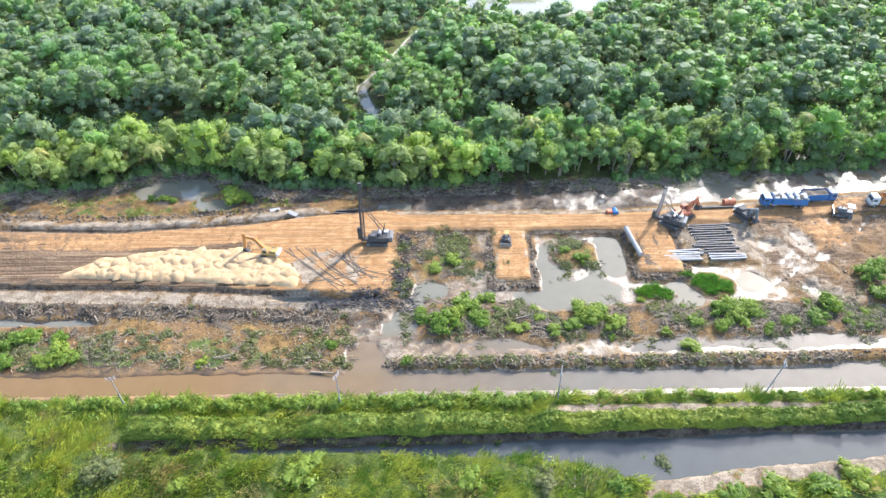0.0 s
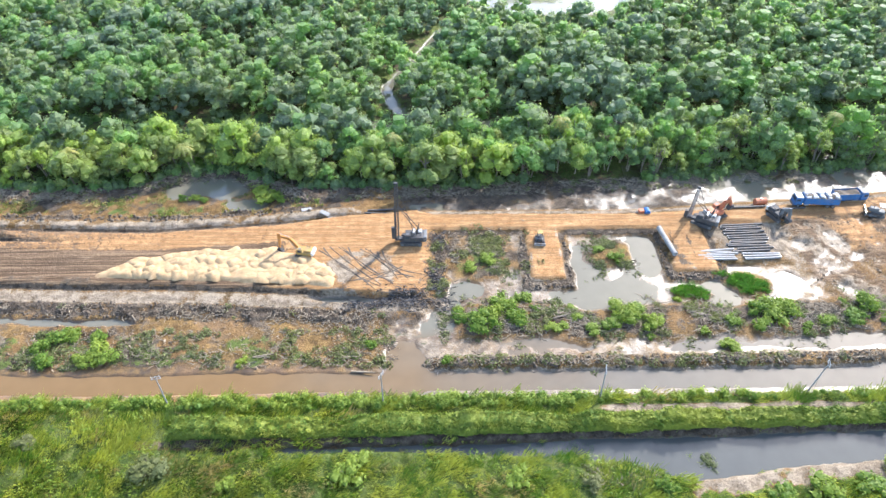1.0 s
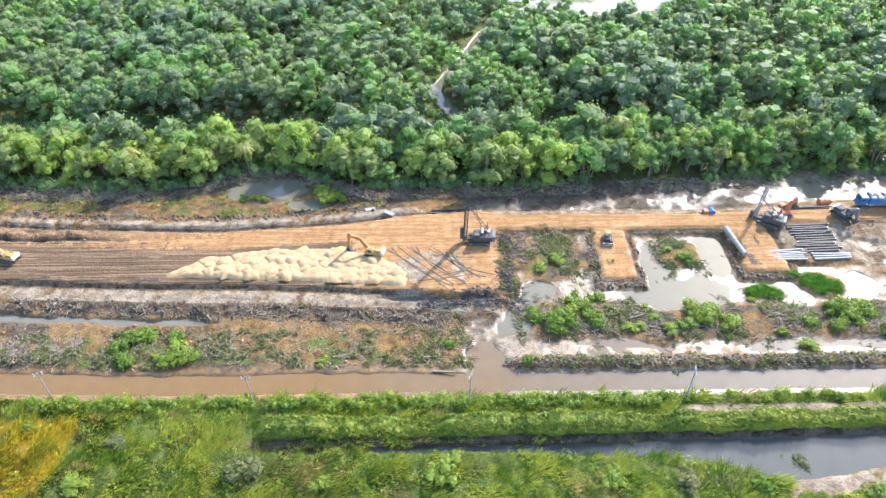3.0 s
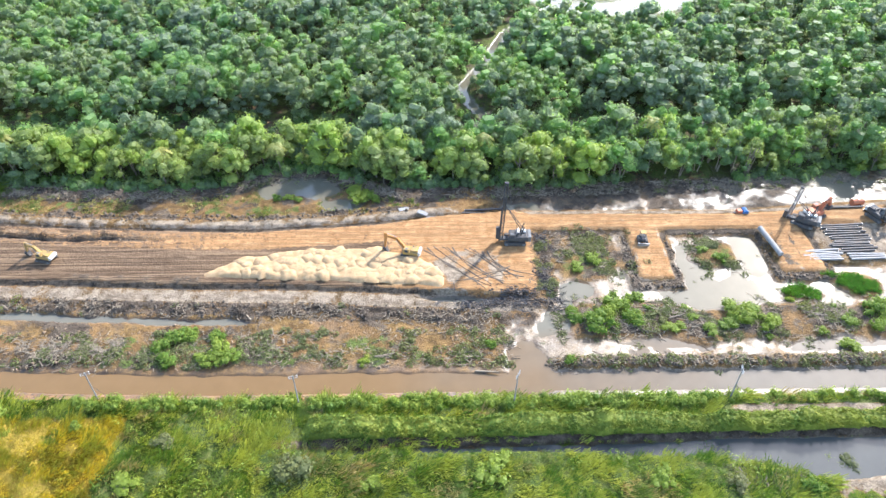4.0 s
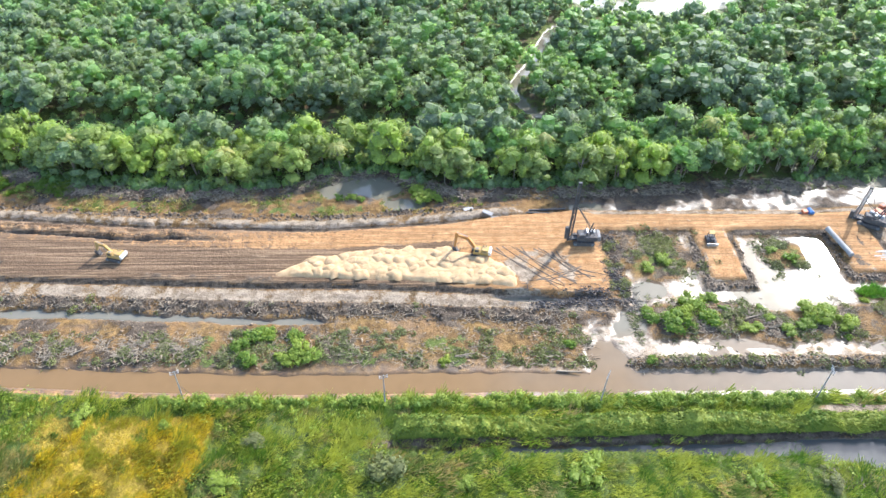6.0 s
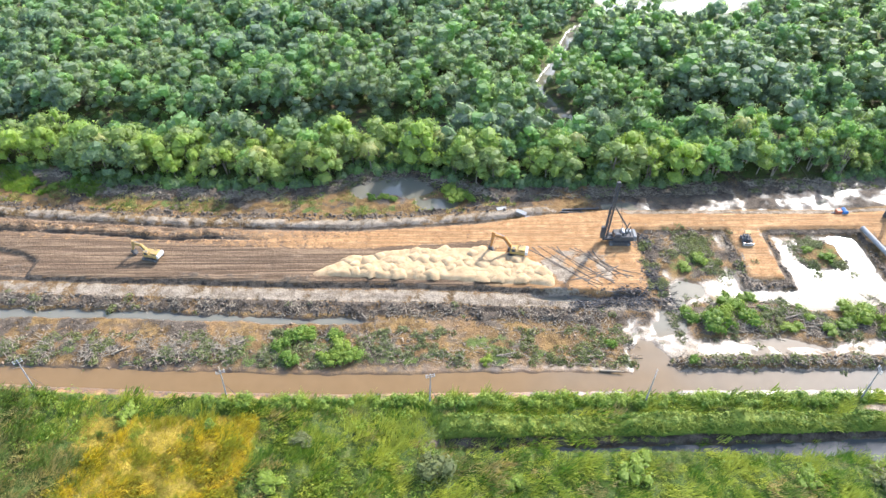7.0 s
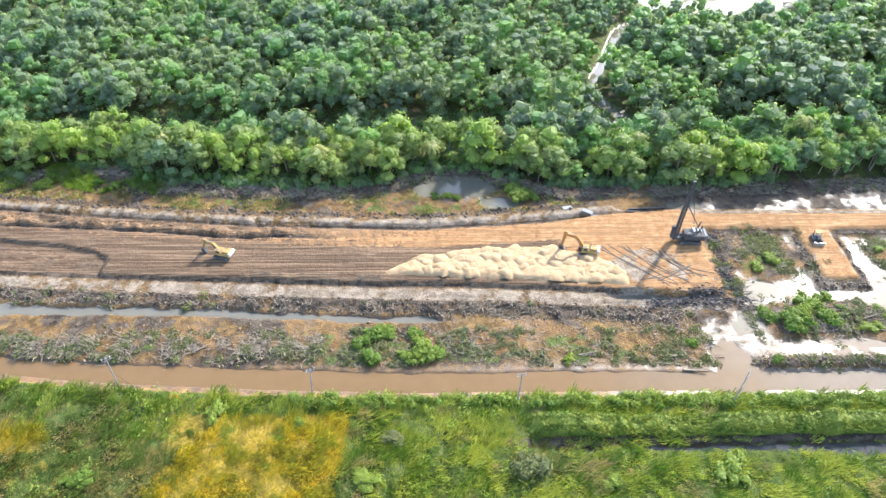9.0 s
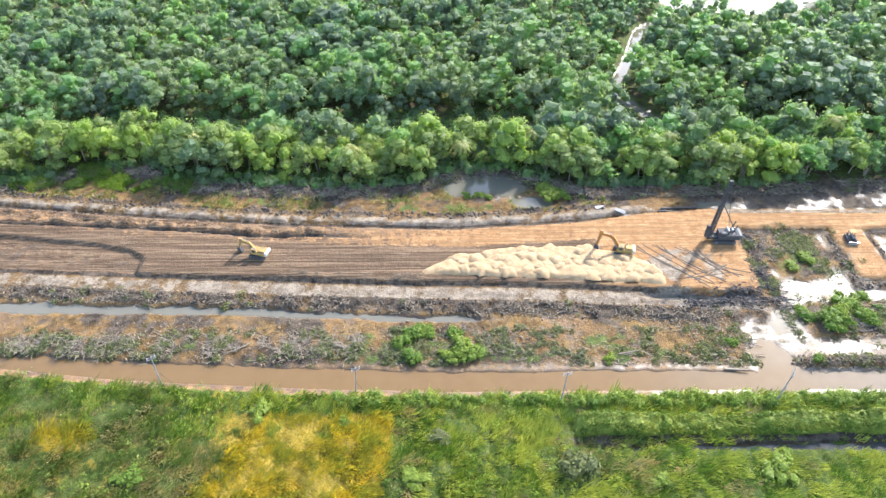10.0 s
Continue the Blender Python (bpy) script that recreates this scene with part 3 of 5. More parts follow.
nx, ny = len(grid_x), len(grid_y)
ids = np.arange(nx * ny).reshape(ny, nx)
cells = np.stack([ids[:-1, :-1], ids[:-1, 1:], ids[1:, 1:], ids[1:, :-1]], -1).reshape(-1, 4)
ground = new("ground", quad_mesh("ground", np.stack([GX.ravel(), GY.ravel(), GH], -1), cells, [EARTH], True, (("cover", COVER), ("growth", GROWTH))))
tagged(ground, "muddy cleared land with orange clay fill, pale silt and black peat", "ground", kind="structure")

wx, wy = np.meshgrid(np.linspace(-300, 220, 27), np.linspace(40, 310, 15))
wi = np.arange(wx.size).reshape(wx.shape)
water = new("water", quad_mesh("water", np.stack([wx.ravel(), wy.ravel(), 0 * wx.ravel()], -1),
                               np.stack([wi[:-1, :-1], wi[:-1, 1:], wi[1:, 1:], wi[1:, :-1]], -1).reshape(-1, 4), [WATER]))
tagged(water, "still brown and grey silty water in canals and pools", "water", kind="structure")


# ---- plants ----
rs = np.random.RandomState(11)


def unit(n, r, up=-0.3):
    v = r.normal(size=(int(n * 2.5) + 8, 3))
    v /= np.linalg.norm(v, axis=1)[:, None]
    return v[v[:, 2] > up][:n]


def cards(centres, normals, size, r, slim=0.65, loose=0.32):
    """Leaf clumps: small bent four-cornered blades about the centres."""
    n = len(centres)
    nrm = normals * 0.7 + np.array([0, 0, 0.4]) + r.normal(scale=loose, size=(n, 3))
    nrm /= np.linalg.norm(nrm, axis=1)[:, None]
    t = np.cross(nrm, r.normal(size=(n, 3)))
    t /= np.linalg.norm(t, axis=1)[:, None]
    b = np.cross(nrm, t)
    s = (size * r.uniform(0.6, 1.35, n))[:, None]
    droop = nrm * s * 0.28
    return np.stack([centres - t * s - droop, centres - b * s * slim, centres + t * s - droop, centres + b * s * slim], 1)


def ball(c, rad, squash=0.8):
    """A rough closed core of 24 faces, which keeps a crown from being seen through."""
    g = np.linspace(-1, 1, 3)
    out = []
    for ax in range(3):
        for sgn in (-1, 1):
            for i in range(2):
                for j in range(2):
                    q = []
                    for a, bb in ((g[i], g[j]), (g[i + 1], g[j]), (g[i + 1], g[j + 1]), (g[i], g[j + 1])):
                        p = [0, 0, 0]
                        p[ax], p[(ax + 1) % 3], p[(ax + 2) % 3] = sgn, a * sgn, bb
                        q.append(p)
                    out.append(q)
    out = np.array(out, float)
    out /= np.linalg.norm(out, axis=2)[:, :, None]
    return out * np.array([rad, rad, rad * squash]) + np.asarray(c)


def limb(p, q, r0, r1, sides=5):
    """A tapered branch as four-sided faces."""
    p, q = np.asarray(p, float), np.asarray(q, float)
    d = (q - p) / np.linalg.norm(q - p)
    a = np.cross(d, (0.3, 0.9, 0.2))
    a /= np.linalg.norm(a)
    b = np.cross(d, a)
    ang = np.arange(sides) * 2 * np.pi / sides
    ring = np.cos(ang)[:, None] * a + np.sin(ang)[:, None] * b
    lo, hi = p + ring * r0, q + ring * r1
    return np.stack([lo, np.roll(lo, -1, 0), np.roll(hi, -1, 0), hi], 1)


def lump(c, rad, r):
    """The rough upper shell of a lobe, uneven, that fills it with foliage behind the loose leaves."""
    q = ball((0, 0, 0), 1.0, 1.0)
    q = q[q[:, :, 2].mean(1) > -0.62]
    k = r.uniform(0, 6.28, 3)
    swell = 1 + 0.16 * np.sin(q[..., 0] * 4 + k[0]) + 0.14 * np.sin(q[..., 1] * 4.5 + k[1]) + 0.12 * np.sin(q[..., 2] * 5 + k[2])
    return q * swell[..., None] * np.array([rad, rad, rad * 0.85]) + np.asarray(c)


def crown(r, width, bottom, top, lobes, n, size):
    """Leaf clumps over several lobes on a dome. Gives faces and, for each, its share of the tip colour."""
    cs, rad = [(0, 0, top - width * 0.24)], [width * 0.23]
    for i in range(lobes):
        a, d = i * 2.4 + r.uniform(-0.5, 0.5), r.uniform(0.25, 0.95) ** 0.7
        lr = width * r.uniform(0.14, 0.25)
        z = bottom + (top - bottom) * (1 - 0.62 * d * d) * r.uniform(0.78, 1.0) - lr * 0.8
        cs.append((math.cos(a) * d * width * 0.42, math.sin(a) * d * width * 0.42, max(z, bottom + lr * 0.8)))
        rad.append(lr)
    cs, rad = np.array(cs), np.array(rad)
    pick = r.choice(len(cs), n, p=rad ** 2 / (rad ** 2).sum())
    d = unit(n, r, -0.35)
    pos = cs[pick] + d * (rad[pick] * (0.72 + 0.6 * r.rand(n) ** 1.5))[:, None] * np.array([1, 1, 0.85])
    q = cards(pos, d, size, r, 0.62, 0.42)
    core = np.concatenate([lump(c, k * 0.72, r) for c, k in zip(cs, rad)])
    # Upward leaves take more tip colour: young growth plus painted top light.
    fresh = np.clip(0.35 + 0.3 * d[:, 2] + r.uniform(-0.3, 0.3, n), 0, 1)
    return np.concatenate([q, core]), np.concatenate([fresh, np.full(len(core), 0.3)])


def leaf_mesh(name, faces, fresh, plant, mat):
    faces = np.asarray(faces)
    n = len(faces)
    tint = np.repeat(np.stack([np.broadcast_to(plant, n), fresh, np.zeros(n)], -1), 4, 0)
    return quad_mesh(name, faces.reshape(-1, 3), np.arange(n * 4).reshape(-1, 4), [mat], colours=(("tint", tint),))


def gather(protos, xs, ys, zs, scale, r, plants=None, turn=None):
    """Many plants in one set of faces: each a turned, scaled prototype."""
    F, S, P = [], [], []
    which = r.randint(len(protos), size=len(xs))
    turn = r.uniform(0, 6.28, len(xs)) if turn is None else turn
    plants = r.rand(len(xs)) if plants is None else plants
    for i in range(len(xs)):
        f, s = protos[which[i]]
        c, k = math.cos(turn[i]), math.sin(turn[i])
        rot = np.array([[c, k, 0], [-k, c, 0], [0, 0, 1]]) * scale[i]
        F.append((f @ rot + np.array([xs[i], ys[i], zs[i]])).astype(np.float32))
        S.append(s), P.append(np.full(len(f), plants[i]))
    return np.concatenate(F), np.concatenate(S), np.concatenate(P)


def scatter(x0, x1, y0, y1, gap, r):
    """Jittered places about gap apart."""
    gx, gy = np.meshgrid(np.arange(x0, x1, gap), np.arange(y0, y1, gap * 0.88))
    gx = gx + (np.arange(gx.shape[0]) % 2)[:, None] * gap * 0.5
    return (gx + r.uniform(-0.38, 0.38, gx.shape) * gap).ravel(), (gy + r.uniform(-0.38, 0.38, gx.shape) * gap).ravel()


# trees: the front of the wood one by one, the rest as a mass
def tree_kind(r, n, size, lobes=7, base=0.08, stems=1):
    w, t = r.uniform(7.2, 10.4), r.uniform(9.0, 12.6)
    if stems > 1:
        w, t = r.uniform(6.0, 8.0), r.uniform(10.5, 13.5)
    f, s = crown(r, w, t * base, t, lobes, n, size)
    wood = []
    for k in range(stems):
        a = r.uniform(0, 6.28) + k * 2.1
        ox, oy = (math.cos(a) * 0.5, math.sin(a) * 0.5) if stems > 1 else (0.0, 0.0)
        ux, uy = ox * 2.6 + 0.2, oy * 2.6 + 0.1
        wood += [limb((ox, oy, -0.3), (ux, uy, t * 0.45), 0.2, 0.14, 6), limb((ux, uy, t * 0.45), (ux * 1.2, uy * 1.2 - 0.2, t * 0.85), 0.14, 0.05, 5)]
    for _ in range(4):
        a, z = r.uniform(0, 6.28), t * r.uniform(0.3, 0.55)
        wood.append(limb((0.15, 0.05, z), (math.cos(a) * w * 0.34, math.sin(a) * w * 0.34, z + t * 0.25), 0.1, 0.03, 4))
    return f, s, np.concatenate(wood)


tx, ty = scatter(-225, 150, 129, 158, 4.5, rs)
keep = (ty > forest_edge(tx) + 1.6) & (ty < 153.5 + 2.5 * fbm(tx, ty, 30, 60) * 2)
tx, ty = tx[keep], ty[keep]
front = np.argsort(ty - forest_edge(tx))[:300]
single = np.zeros(len(tx), bool)
single[front] = True
tz = heights(tx, ty)


def tree_set(count, *shape):
    out = []
    for _ in range(count):
        f, s, w = tree_kind(rs, *shape)
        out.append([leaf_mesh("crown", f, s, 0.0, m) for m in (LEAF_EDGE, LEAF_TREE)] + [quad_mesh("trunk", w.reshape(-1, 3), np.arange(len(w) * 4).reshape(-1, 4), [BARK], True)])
    return out


spreading, slender = tree_set(8, 620, 0.28, 12), tree_set(5, 520, 0.26, 10, 0.24, 3)
for i in np.where(single)[0]:
    thin = rs.rand() < np.interp(tx[i], (-5, 12, 45, 120), (0.05, 0.65, 0.4, 0.3))
    kind = (slender if thin else spreading)[rs.randint(5)]
    tree = new("tree")
    sc = rs.choice((0.55, 0.75, 0.9, 1.0, 1.15)) * rs.uniform(0.9, 1.1) if not thin else rs.uniform(0.75, 1.0)
    tree.matrix_world = pose(tx[i], ty[i], tz[i], 0, 0, rs.uniform(0, 360)) @ Matrix.Diagonal((sc, sc, sc * rs.uniform(0.85, 1.1), 1))
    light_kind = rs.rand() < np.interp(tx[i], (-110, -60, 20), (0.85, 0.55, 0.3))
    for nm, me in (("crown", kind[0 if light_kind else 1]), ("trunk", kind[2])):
        new(nm, me).parent = tree
    tagged(tree, ("yellow-green" if light_kind else "dark green") + (" leafy swamp tree on several slender pale stems" if thin else " leafy swamp tree with slender grey trunk"), "tree", "trees at the edge of the wood")

mass = [tree_kind(rs, 280, 0.33, 8)[:2] for _ in range(8)]
bx, by = tx[~single], ty[~single]
parts_f = [gather(mass, bx, by, heights(bx, by), rs.uniform(0.7, 1.2, len(bx)), rs)]
for y0, y1, gap, n, size, lobes in ((160, 206, 5.2, 200, 0.36, 7), (206, 262, 5.9, 135, 0.46, 6)):
    protos = [tree_kind(rs, n, size, lobes)[:2] for _ in range(10)]
    fx, fy = scatter(-290, 200, y0, y1, gap, rs)
    pond = np.hypot((fx - 38) / 30, (fy - 258) / 29) + 0.5 * fbm(fx, fy, 12, 68) > 1
    seen = (fx > -100 - fy * 0.72) & (fx < 22 + fy * 0.72)
    keep = (creek(fx, fy) > np.interp(fy, (175, 215), (4.4, 3.6))) & pond & seen & (fy > 164.5 + 3 * fbm(fx, fy, 20, 66))
    fx, fy = fx[keep], fy[keep]
    stand_tall = 0.95 + 0.9 * fbm(fx, fy, 26, 72)
    parts_f.append(gather(protos, fx, fy, np.full(len(fx), 0.4), rs.uniform(0.72, 1.2, len(fx)) * stand_tall, rs, np.clip(rs.rand(len(fx)) * 0.8 + 0.1 + 1.2 * fbm(fx, fy, 30, 70), 0, 1)))
f, s, p = (np.concatenate([q[i] for q in parts_f]) for i in range(3))
tagged(new("woodland", leaf_mesh("woodland", f, s, p, LEAF_HAZED)), "dense green swamp woodland of rounded leafy crowns", "woodland", kind="stuff")


# low growth
def clump_kind(r, width, tall, n, size, core=True):
    d = unit(n, r, -0.1)
    k = r.uniform(0.75, 1.1, n) * (1 + 0.25 * np.sin(d[:, 0] * 5 + r.uniform(0, 6)) * np.cos(d[:, 1] * 4))
    pos = d * np.array([width / 2, width / 2, tall]) * k[:, None]
    # Paler towards the top: young growth and light from above share this tint.
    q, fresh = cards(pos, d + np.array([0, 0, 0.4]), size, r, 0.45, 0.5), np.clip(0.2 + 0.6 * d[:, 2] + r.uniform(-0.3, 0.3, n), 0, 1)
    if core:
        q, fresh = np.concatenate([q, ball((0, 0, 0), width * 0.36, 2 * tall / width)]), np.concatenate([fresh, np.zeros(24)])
    return q, fresh


def tuft_kind(r, spread_, tall, n, wide=0.055, laid=(0.55, -0.28, 1)):
    """Blades of grass that lean out of one foot, laid over by the wind."""
    a, k = r.uniform(0, 6.28, n), r.uniform(0, 1, n) ** 0.7 * spread_
    foot = np.stack([np.cos(a) * k, np.sin(a) * k, np.zeros(n)], -1)
    lean = np.stack([np.cos(a), np.sin(a), np.zeros(n)], -1) * (0.15 + r.uniform(-0.3, 0.4, n))[:, None]
    tip = foot + (lean + np.array(laid)) * (tall * r.uniform(0.6, 1.15, n))[:, None]
    side = r.normal(size=(n, 3)) * np.array([1, 1, 0.1])
    side *= wide / np.linalg.norm(side, axis=1)[:, None]
    return np.stack([foot - side, foot + side, tip + side * 0.5, tip - side * 0.5], 1), r.uniform(0.0, 0.7, n)


def mass_of(name, protos, xs, ys, scale, mat, label, category, plants=None, turn=None):
    F, S, P = gather(protos, xs, ys, heights(xs, ys) - 0.05, scale, rs, plants, turn)
    return tagged(new(name, leaf_mesh(name, F, S, P, mat)), label, category, kind="stuff")


small = [clump_kind(rs, 2.2, 1.5, 110, 0.2) for _ in range(8)]


def hedge_at(x, a):
    """A point of the hedge's hull: along x, and a from the south foot (0) over the top to the north foot (1)."""
    south = np.interp(x, (-60, 30, 77, 120), (58.6, 59.4, 60.8, 62.7))
    north = 62.5 + np.interp(x, (20, 60, 120), (0.3, 0.9, 2.2))
    tall = (2.5 + 3.4 * fbm(x, 0 * x, 10, 80, 2) + 1.7 * fbm(x, 7 + 0 * x, 3.2, 81, 2)) * step(x, -58.5, -55)
    swell = 2.2 * fbm(x, 30 + 0 * x, 4.0, 82, 3)
    c, k = -np.cos(a * np.pi), np.sin(a * np.pi)
    y = (south + north) / 2 + (north - south + swell) / 2 * np.sign(c) * np.abs(c) ** 0.6
    return np.stack([x, y, 0.3 + tall * np.abs(k) ** 0.55 + 0.7 * fbm(x, 9 * a, 1.4, 85, 2)], -1)


hu, ha = np.meshgrid(np.arange(-58, 120, 0.55), np.linspace(0, 1, 11))
hi = np.arange(hu.size).reshape(hu.shape)
shell = hedge_at(hu.ravel(), ha.ravel()) - np.array([0, 0, 0.25])
shell = shell[np.stack([hi[:-1, :-1], hi[:-1, 1:], hi[1:, 1:], hi[1:, :-1]], -1).reshape(-1, 4)]
lu, la = rs.uniform(-58, 105, 15000), rs.rand(15000) * 0.72
spot = hedge_at(lu, la)
out = np.cross(hedge_at(lu + 0.2, la) - spot, hedge_at(lu, la + 0.03) - spot)
out /= np.linalg.norm(out, axis=1)[:, None] + 1e-6
spot = spot + out * rs.uniform(-0.2, 0.3, 15000)[:, None]
leaves = cards(spot, out - np.array([0, 0, 0.45]), 0.21, rs, 0.55, 0.25)
ru = rs.uniform(-58, 105, 1900)
rim_tufts = [tuft_kind(rs, 0.5, 0.8, 14, 0.05, (0.35, -0.55, 0.55)) for _ in range(6)]
crest = hedge_at(ru, rs.uniform(0.22, 0.8, 1900))
F, S, P = gather(rim_tufts, crest[:, 0], crest[:, 1], crest[:, 2] - 0.2, rs.uniform(0.6, 1.25, 1900), rs, np.clip(0.6 + 1.6 * fbm(ru, 0 * ru, 7, 86), 0, 1), rs.uniform(-0.6, 0.6, 1900))
tone = np.clip(0.4 + 1.8 * fbm(lu, 4 * la, 5, 84), 0, 1)
tagged(new("hedge", leaf_mesh("hedge", np.concatenate([shell, leaves, F]), np.concatenate([np.full(len(shell), 0.2), rs.uniform(0, 0.8, 15000), S]), np.concatenate([np.full(len(shell), 0.2), tone, P]), LEAF_HEDGE)),
       "long overgrown green hedge beside the lower canal", "hedge", kind="stuff")
sx, sy = scatter(-100, 120, 65.2, 68.6, 1.25, rs)
keep = (sy < canal_south(sx) - 2.1) & (fbm(sx, sy, 5, 83) > np.where(sx > 18, -0.04, -0.2)) & ((sx > 12) | (sy > 65.2) | (rs.rand(len(sx)) < 0.6)) & ~((sx > 16) & (sy < 65.6))
sx, sy = sx[keep], sy[keep]
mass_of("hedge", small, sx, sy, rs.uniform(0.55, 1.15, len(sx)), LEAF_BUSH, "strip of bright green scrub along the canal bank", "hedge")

tufts = [tuft_kind(rs, 0.6, 0.72, 30, 0.045) for _ in range(8)]
laid_tufts = [tuft_kind(rs, 0.75, 0.8, 28, 0.052, (0.7, -0.1, 0.75)) for _ in range(10)]
gx, gy = scatter(-192, 90, 44.5, 82, 0.8, rs)
cs_g = canal_south(gx)
hg, bare, _ = terrain(gx, gy)
clear = (hg > 0.25) & (gy < cs_g - 2.0) & ~((gx > -56) & (gy > 58.2) & (gy < 62.0)) & ~((gx > 17) & (gy > 61) & (gy < 65.2)) & ((gx < 60) | (gy > 48)) & (bare[:, 1] < 0.5)
clear &= np.hypot((gx + 5.3) / 2.6, (gy - 63.0) / 1.5) > 1
clear &= (gx > -104 - gy * 1.15) & (gx < gy * 1.0 + 22)
gx, gy = gx[clear], gy[clear]
wob = 5 * fbm(gx, gy, 6, 87)
swathe = fbm((gx + 0.5 * gy) / 2.6, gy - 0.35 * gx, 1.7, 99, 3)
yellow = (gx + wob > -112 - (63 - gy) * 0.7) & (gx + 0.4 * wob < -89.6) & (gy < 63.2 + 2 * fbm(gx, gy, 5, 88)) & (fbm(gx, gy, 3.5, 89) + 0.6 * swathe > -0.26)
yellow |= (np.hypot((gx + 147) / 6, (gy - 58.5) / 2.4) + 0.8 * fbm(gx, gy, 5, 91) < 1)
dry = ~yellow & ((gx < -114) & (fbm(gx, gy, 6, 93) > -0.1) & (gy < cs_g[clear] - 6) | (fbm(gx, gy, 8, 95) + 0.5 * swathe > 0.14))
wind = 0.3 + 4.5 * fbm(gx, gy, 5, 96, 3) + rs.normal(0, 0.35, len(gx))
tussock = fbm(gx, gy, 2.4, 94, 2)
# Tint follows tuft height: tall ones painted lit, low ones shaded, besides random patches.
for mask, mat, label, nm in ((yellow, LEAF_STRAW, "yellowed wetland grass lying in tufts", "yellow_grass"), (dry, LEAF_HAY, "dull half-dry grass and weeds", "dry_grass"), (~yellow & ~dry, LEAF_GRASS, "lush green field grass", "grass")):
    mass_of(nm, laid_tufts, gx[mask], gy[mask], rs.uniform(0.75, 1.25, mask.sum()) * np.clip(0.95 + 1.2 * fbm(gx[mask], gy[mask], 4, 97) + 1.2 * swathe[mask] + 1.8 * tussock[mask], 0.4, 1.9), mat, label, "grass",
            np.clip(0.48 + 2.4 * fbm(gx[mask], gy[mask], 6, 98) + 1.3 * swathe[mask] + 1.2 * tussock[mask] + rs.normal(0, 0.15, mask.sum()), 0, 1), wind[mask])

# scrub at the foot of the wood, and lush low growth in the fields
ux, uy = scatter(-215, 140, 128, 150, 2.3, rs)
dist = uy - forest_edge(ux)
keep = (dist > -0.4 + 2.5 * fbm(ux, uy, 7, 140)) & (dist < 7) & ((dist < 3.5) | (rs.rand(len(ux)) < 0.5)) & (fbm(ux, uy, 12, 142) > np.where((ux > 5) & (ux < 45), 0.06, -0.16))
vx, vy = scatter(-240, 170, 152, 169, 3.6, rs)
kv = (rs.rand(len(vx)) < 0.9) & (creek(vx, vy) > 4) & ((np.abs(vy - 161.5) > 1.6) | (vx < -60))
ux, uy = np.concatenate([ux[keep], vx[kv]]), np.concatenate([uy[keep], vy[kv]])
under = [clump_kind(rs, 3.6, 2.4, 60, 0.34) for _ in range(6)]
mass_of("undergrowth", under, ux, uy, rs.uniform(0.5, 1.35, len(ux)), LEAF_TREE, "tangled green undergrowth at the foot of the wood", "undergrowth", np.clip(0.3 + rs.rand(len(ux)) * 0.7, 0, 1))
mx, my = scatter(-180, 85, 46, 72, 2.6, rs)
keep = (my < canal_south(mx) - 2.0) & (heights(mx, my) > 0.3) & (terrain(mx, my)[1][:, 1] < 0.5) & (fbm(mx, my, 7, 150) > 0.02) & ~((mx > -62) & (my > 56.8) & (my < 65.5)) & ~((mx > -119) & (mx < -89))
mx, my = mx[keep], my[keep]
low_kinds = [clump_kind(rs, 2.6, 1.3, 60, 0.2, False) for _ in range(6)]
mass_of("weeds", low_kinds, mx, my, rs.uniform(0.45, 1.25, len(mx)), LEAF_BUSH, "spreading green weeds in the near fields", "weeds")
rx_, ry_ = scatter(2, 66, 52, 100, 0.6, rs)
keep = (np.hypot((rx_ - 58) / 5.2, (ry_ - 95.4) / 3.2) + 2.0 * fbm(rx_, ry_, 4, 152) < 1) | (np.hypot((rx_ - 45.5) / 3.4, (ry_ - 93) / 1.6) + 2.0 * fbm(rx_, ry_, 4, 152) < 1) | (np.hypot((rx_ - 12) / 7.5, (ry_ - 56.3) / 1.7) + 1.6 * fbm(rx_, ry_, 4, 152) < 0.8)
mass_of("reeds", tufts, rx_[keep], ry_[keep], rs.uniform(0.7, 1.2, keep.sum()), LEAF_REED, "dense dark green reeds at a pool's edge", "reeds")
gx2, gy2 = scatter(-204, -146, 128, 143, 0.8, rs)
keep = (gy2 < forest_edge(gx2) + 2.0) & (gy2 > 130.5 + 6 * fbm(gx2, gy2, 7, 161)) & (fbm(gx2, gy2, 7, 160) > -0.06)
mass_of("grass", tufts, gx2[keep], gy2[keep], rs.uniform(0.7, 1.5, keep.sum()), LEAF_BUSH, "light green grass at the foot of the wood", "grass")

low_tufts = [tuft_kind(rs, 0.55, 0.4, 18, 0.06) for _ in range(6)]
gx3, gy3 = scatter(-205, -36, 118, 136, 0.85, rs)
keep = (gy3 > fill_north(gx3) + 5.6 + 2 * fbm(gx3, gy3, 6, 163)) & (gy3 < forest_edge(gx3) - 4.0 + 2 * fbm(gx3, gy3, 6, 164)) & (fbm(gx3, gy3, 6, 165) > 0.04) & (heights(gx3, gy3) > 0.2)
mass_of("grass", low_tufts, gx3[keep], gy3[keep], rs.uniform(0.6, 1.3, keep.sum()), LEAF_HAY, "sparse yellow-green grass before the wood", "grass")


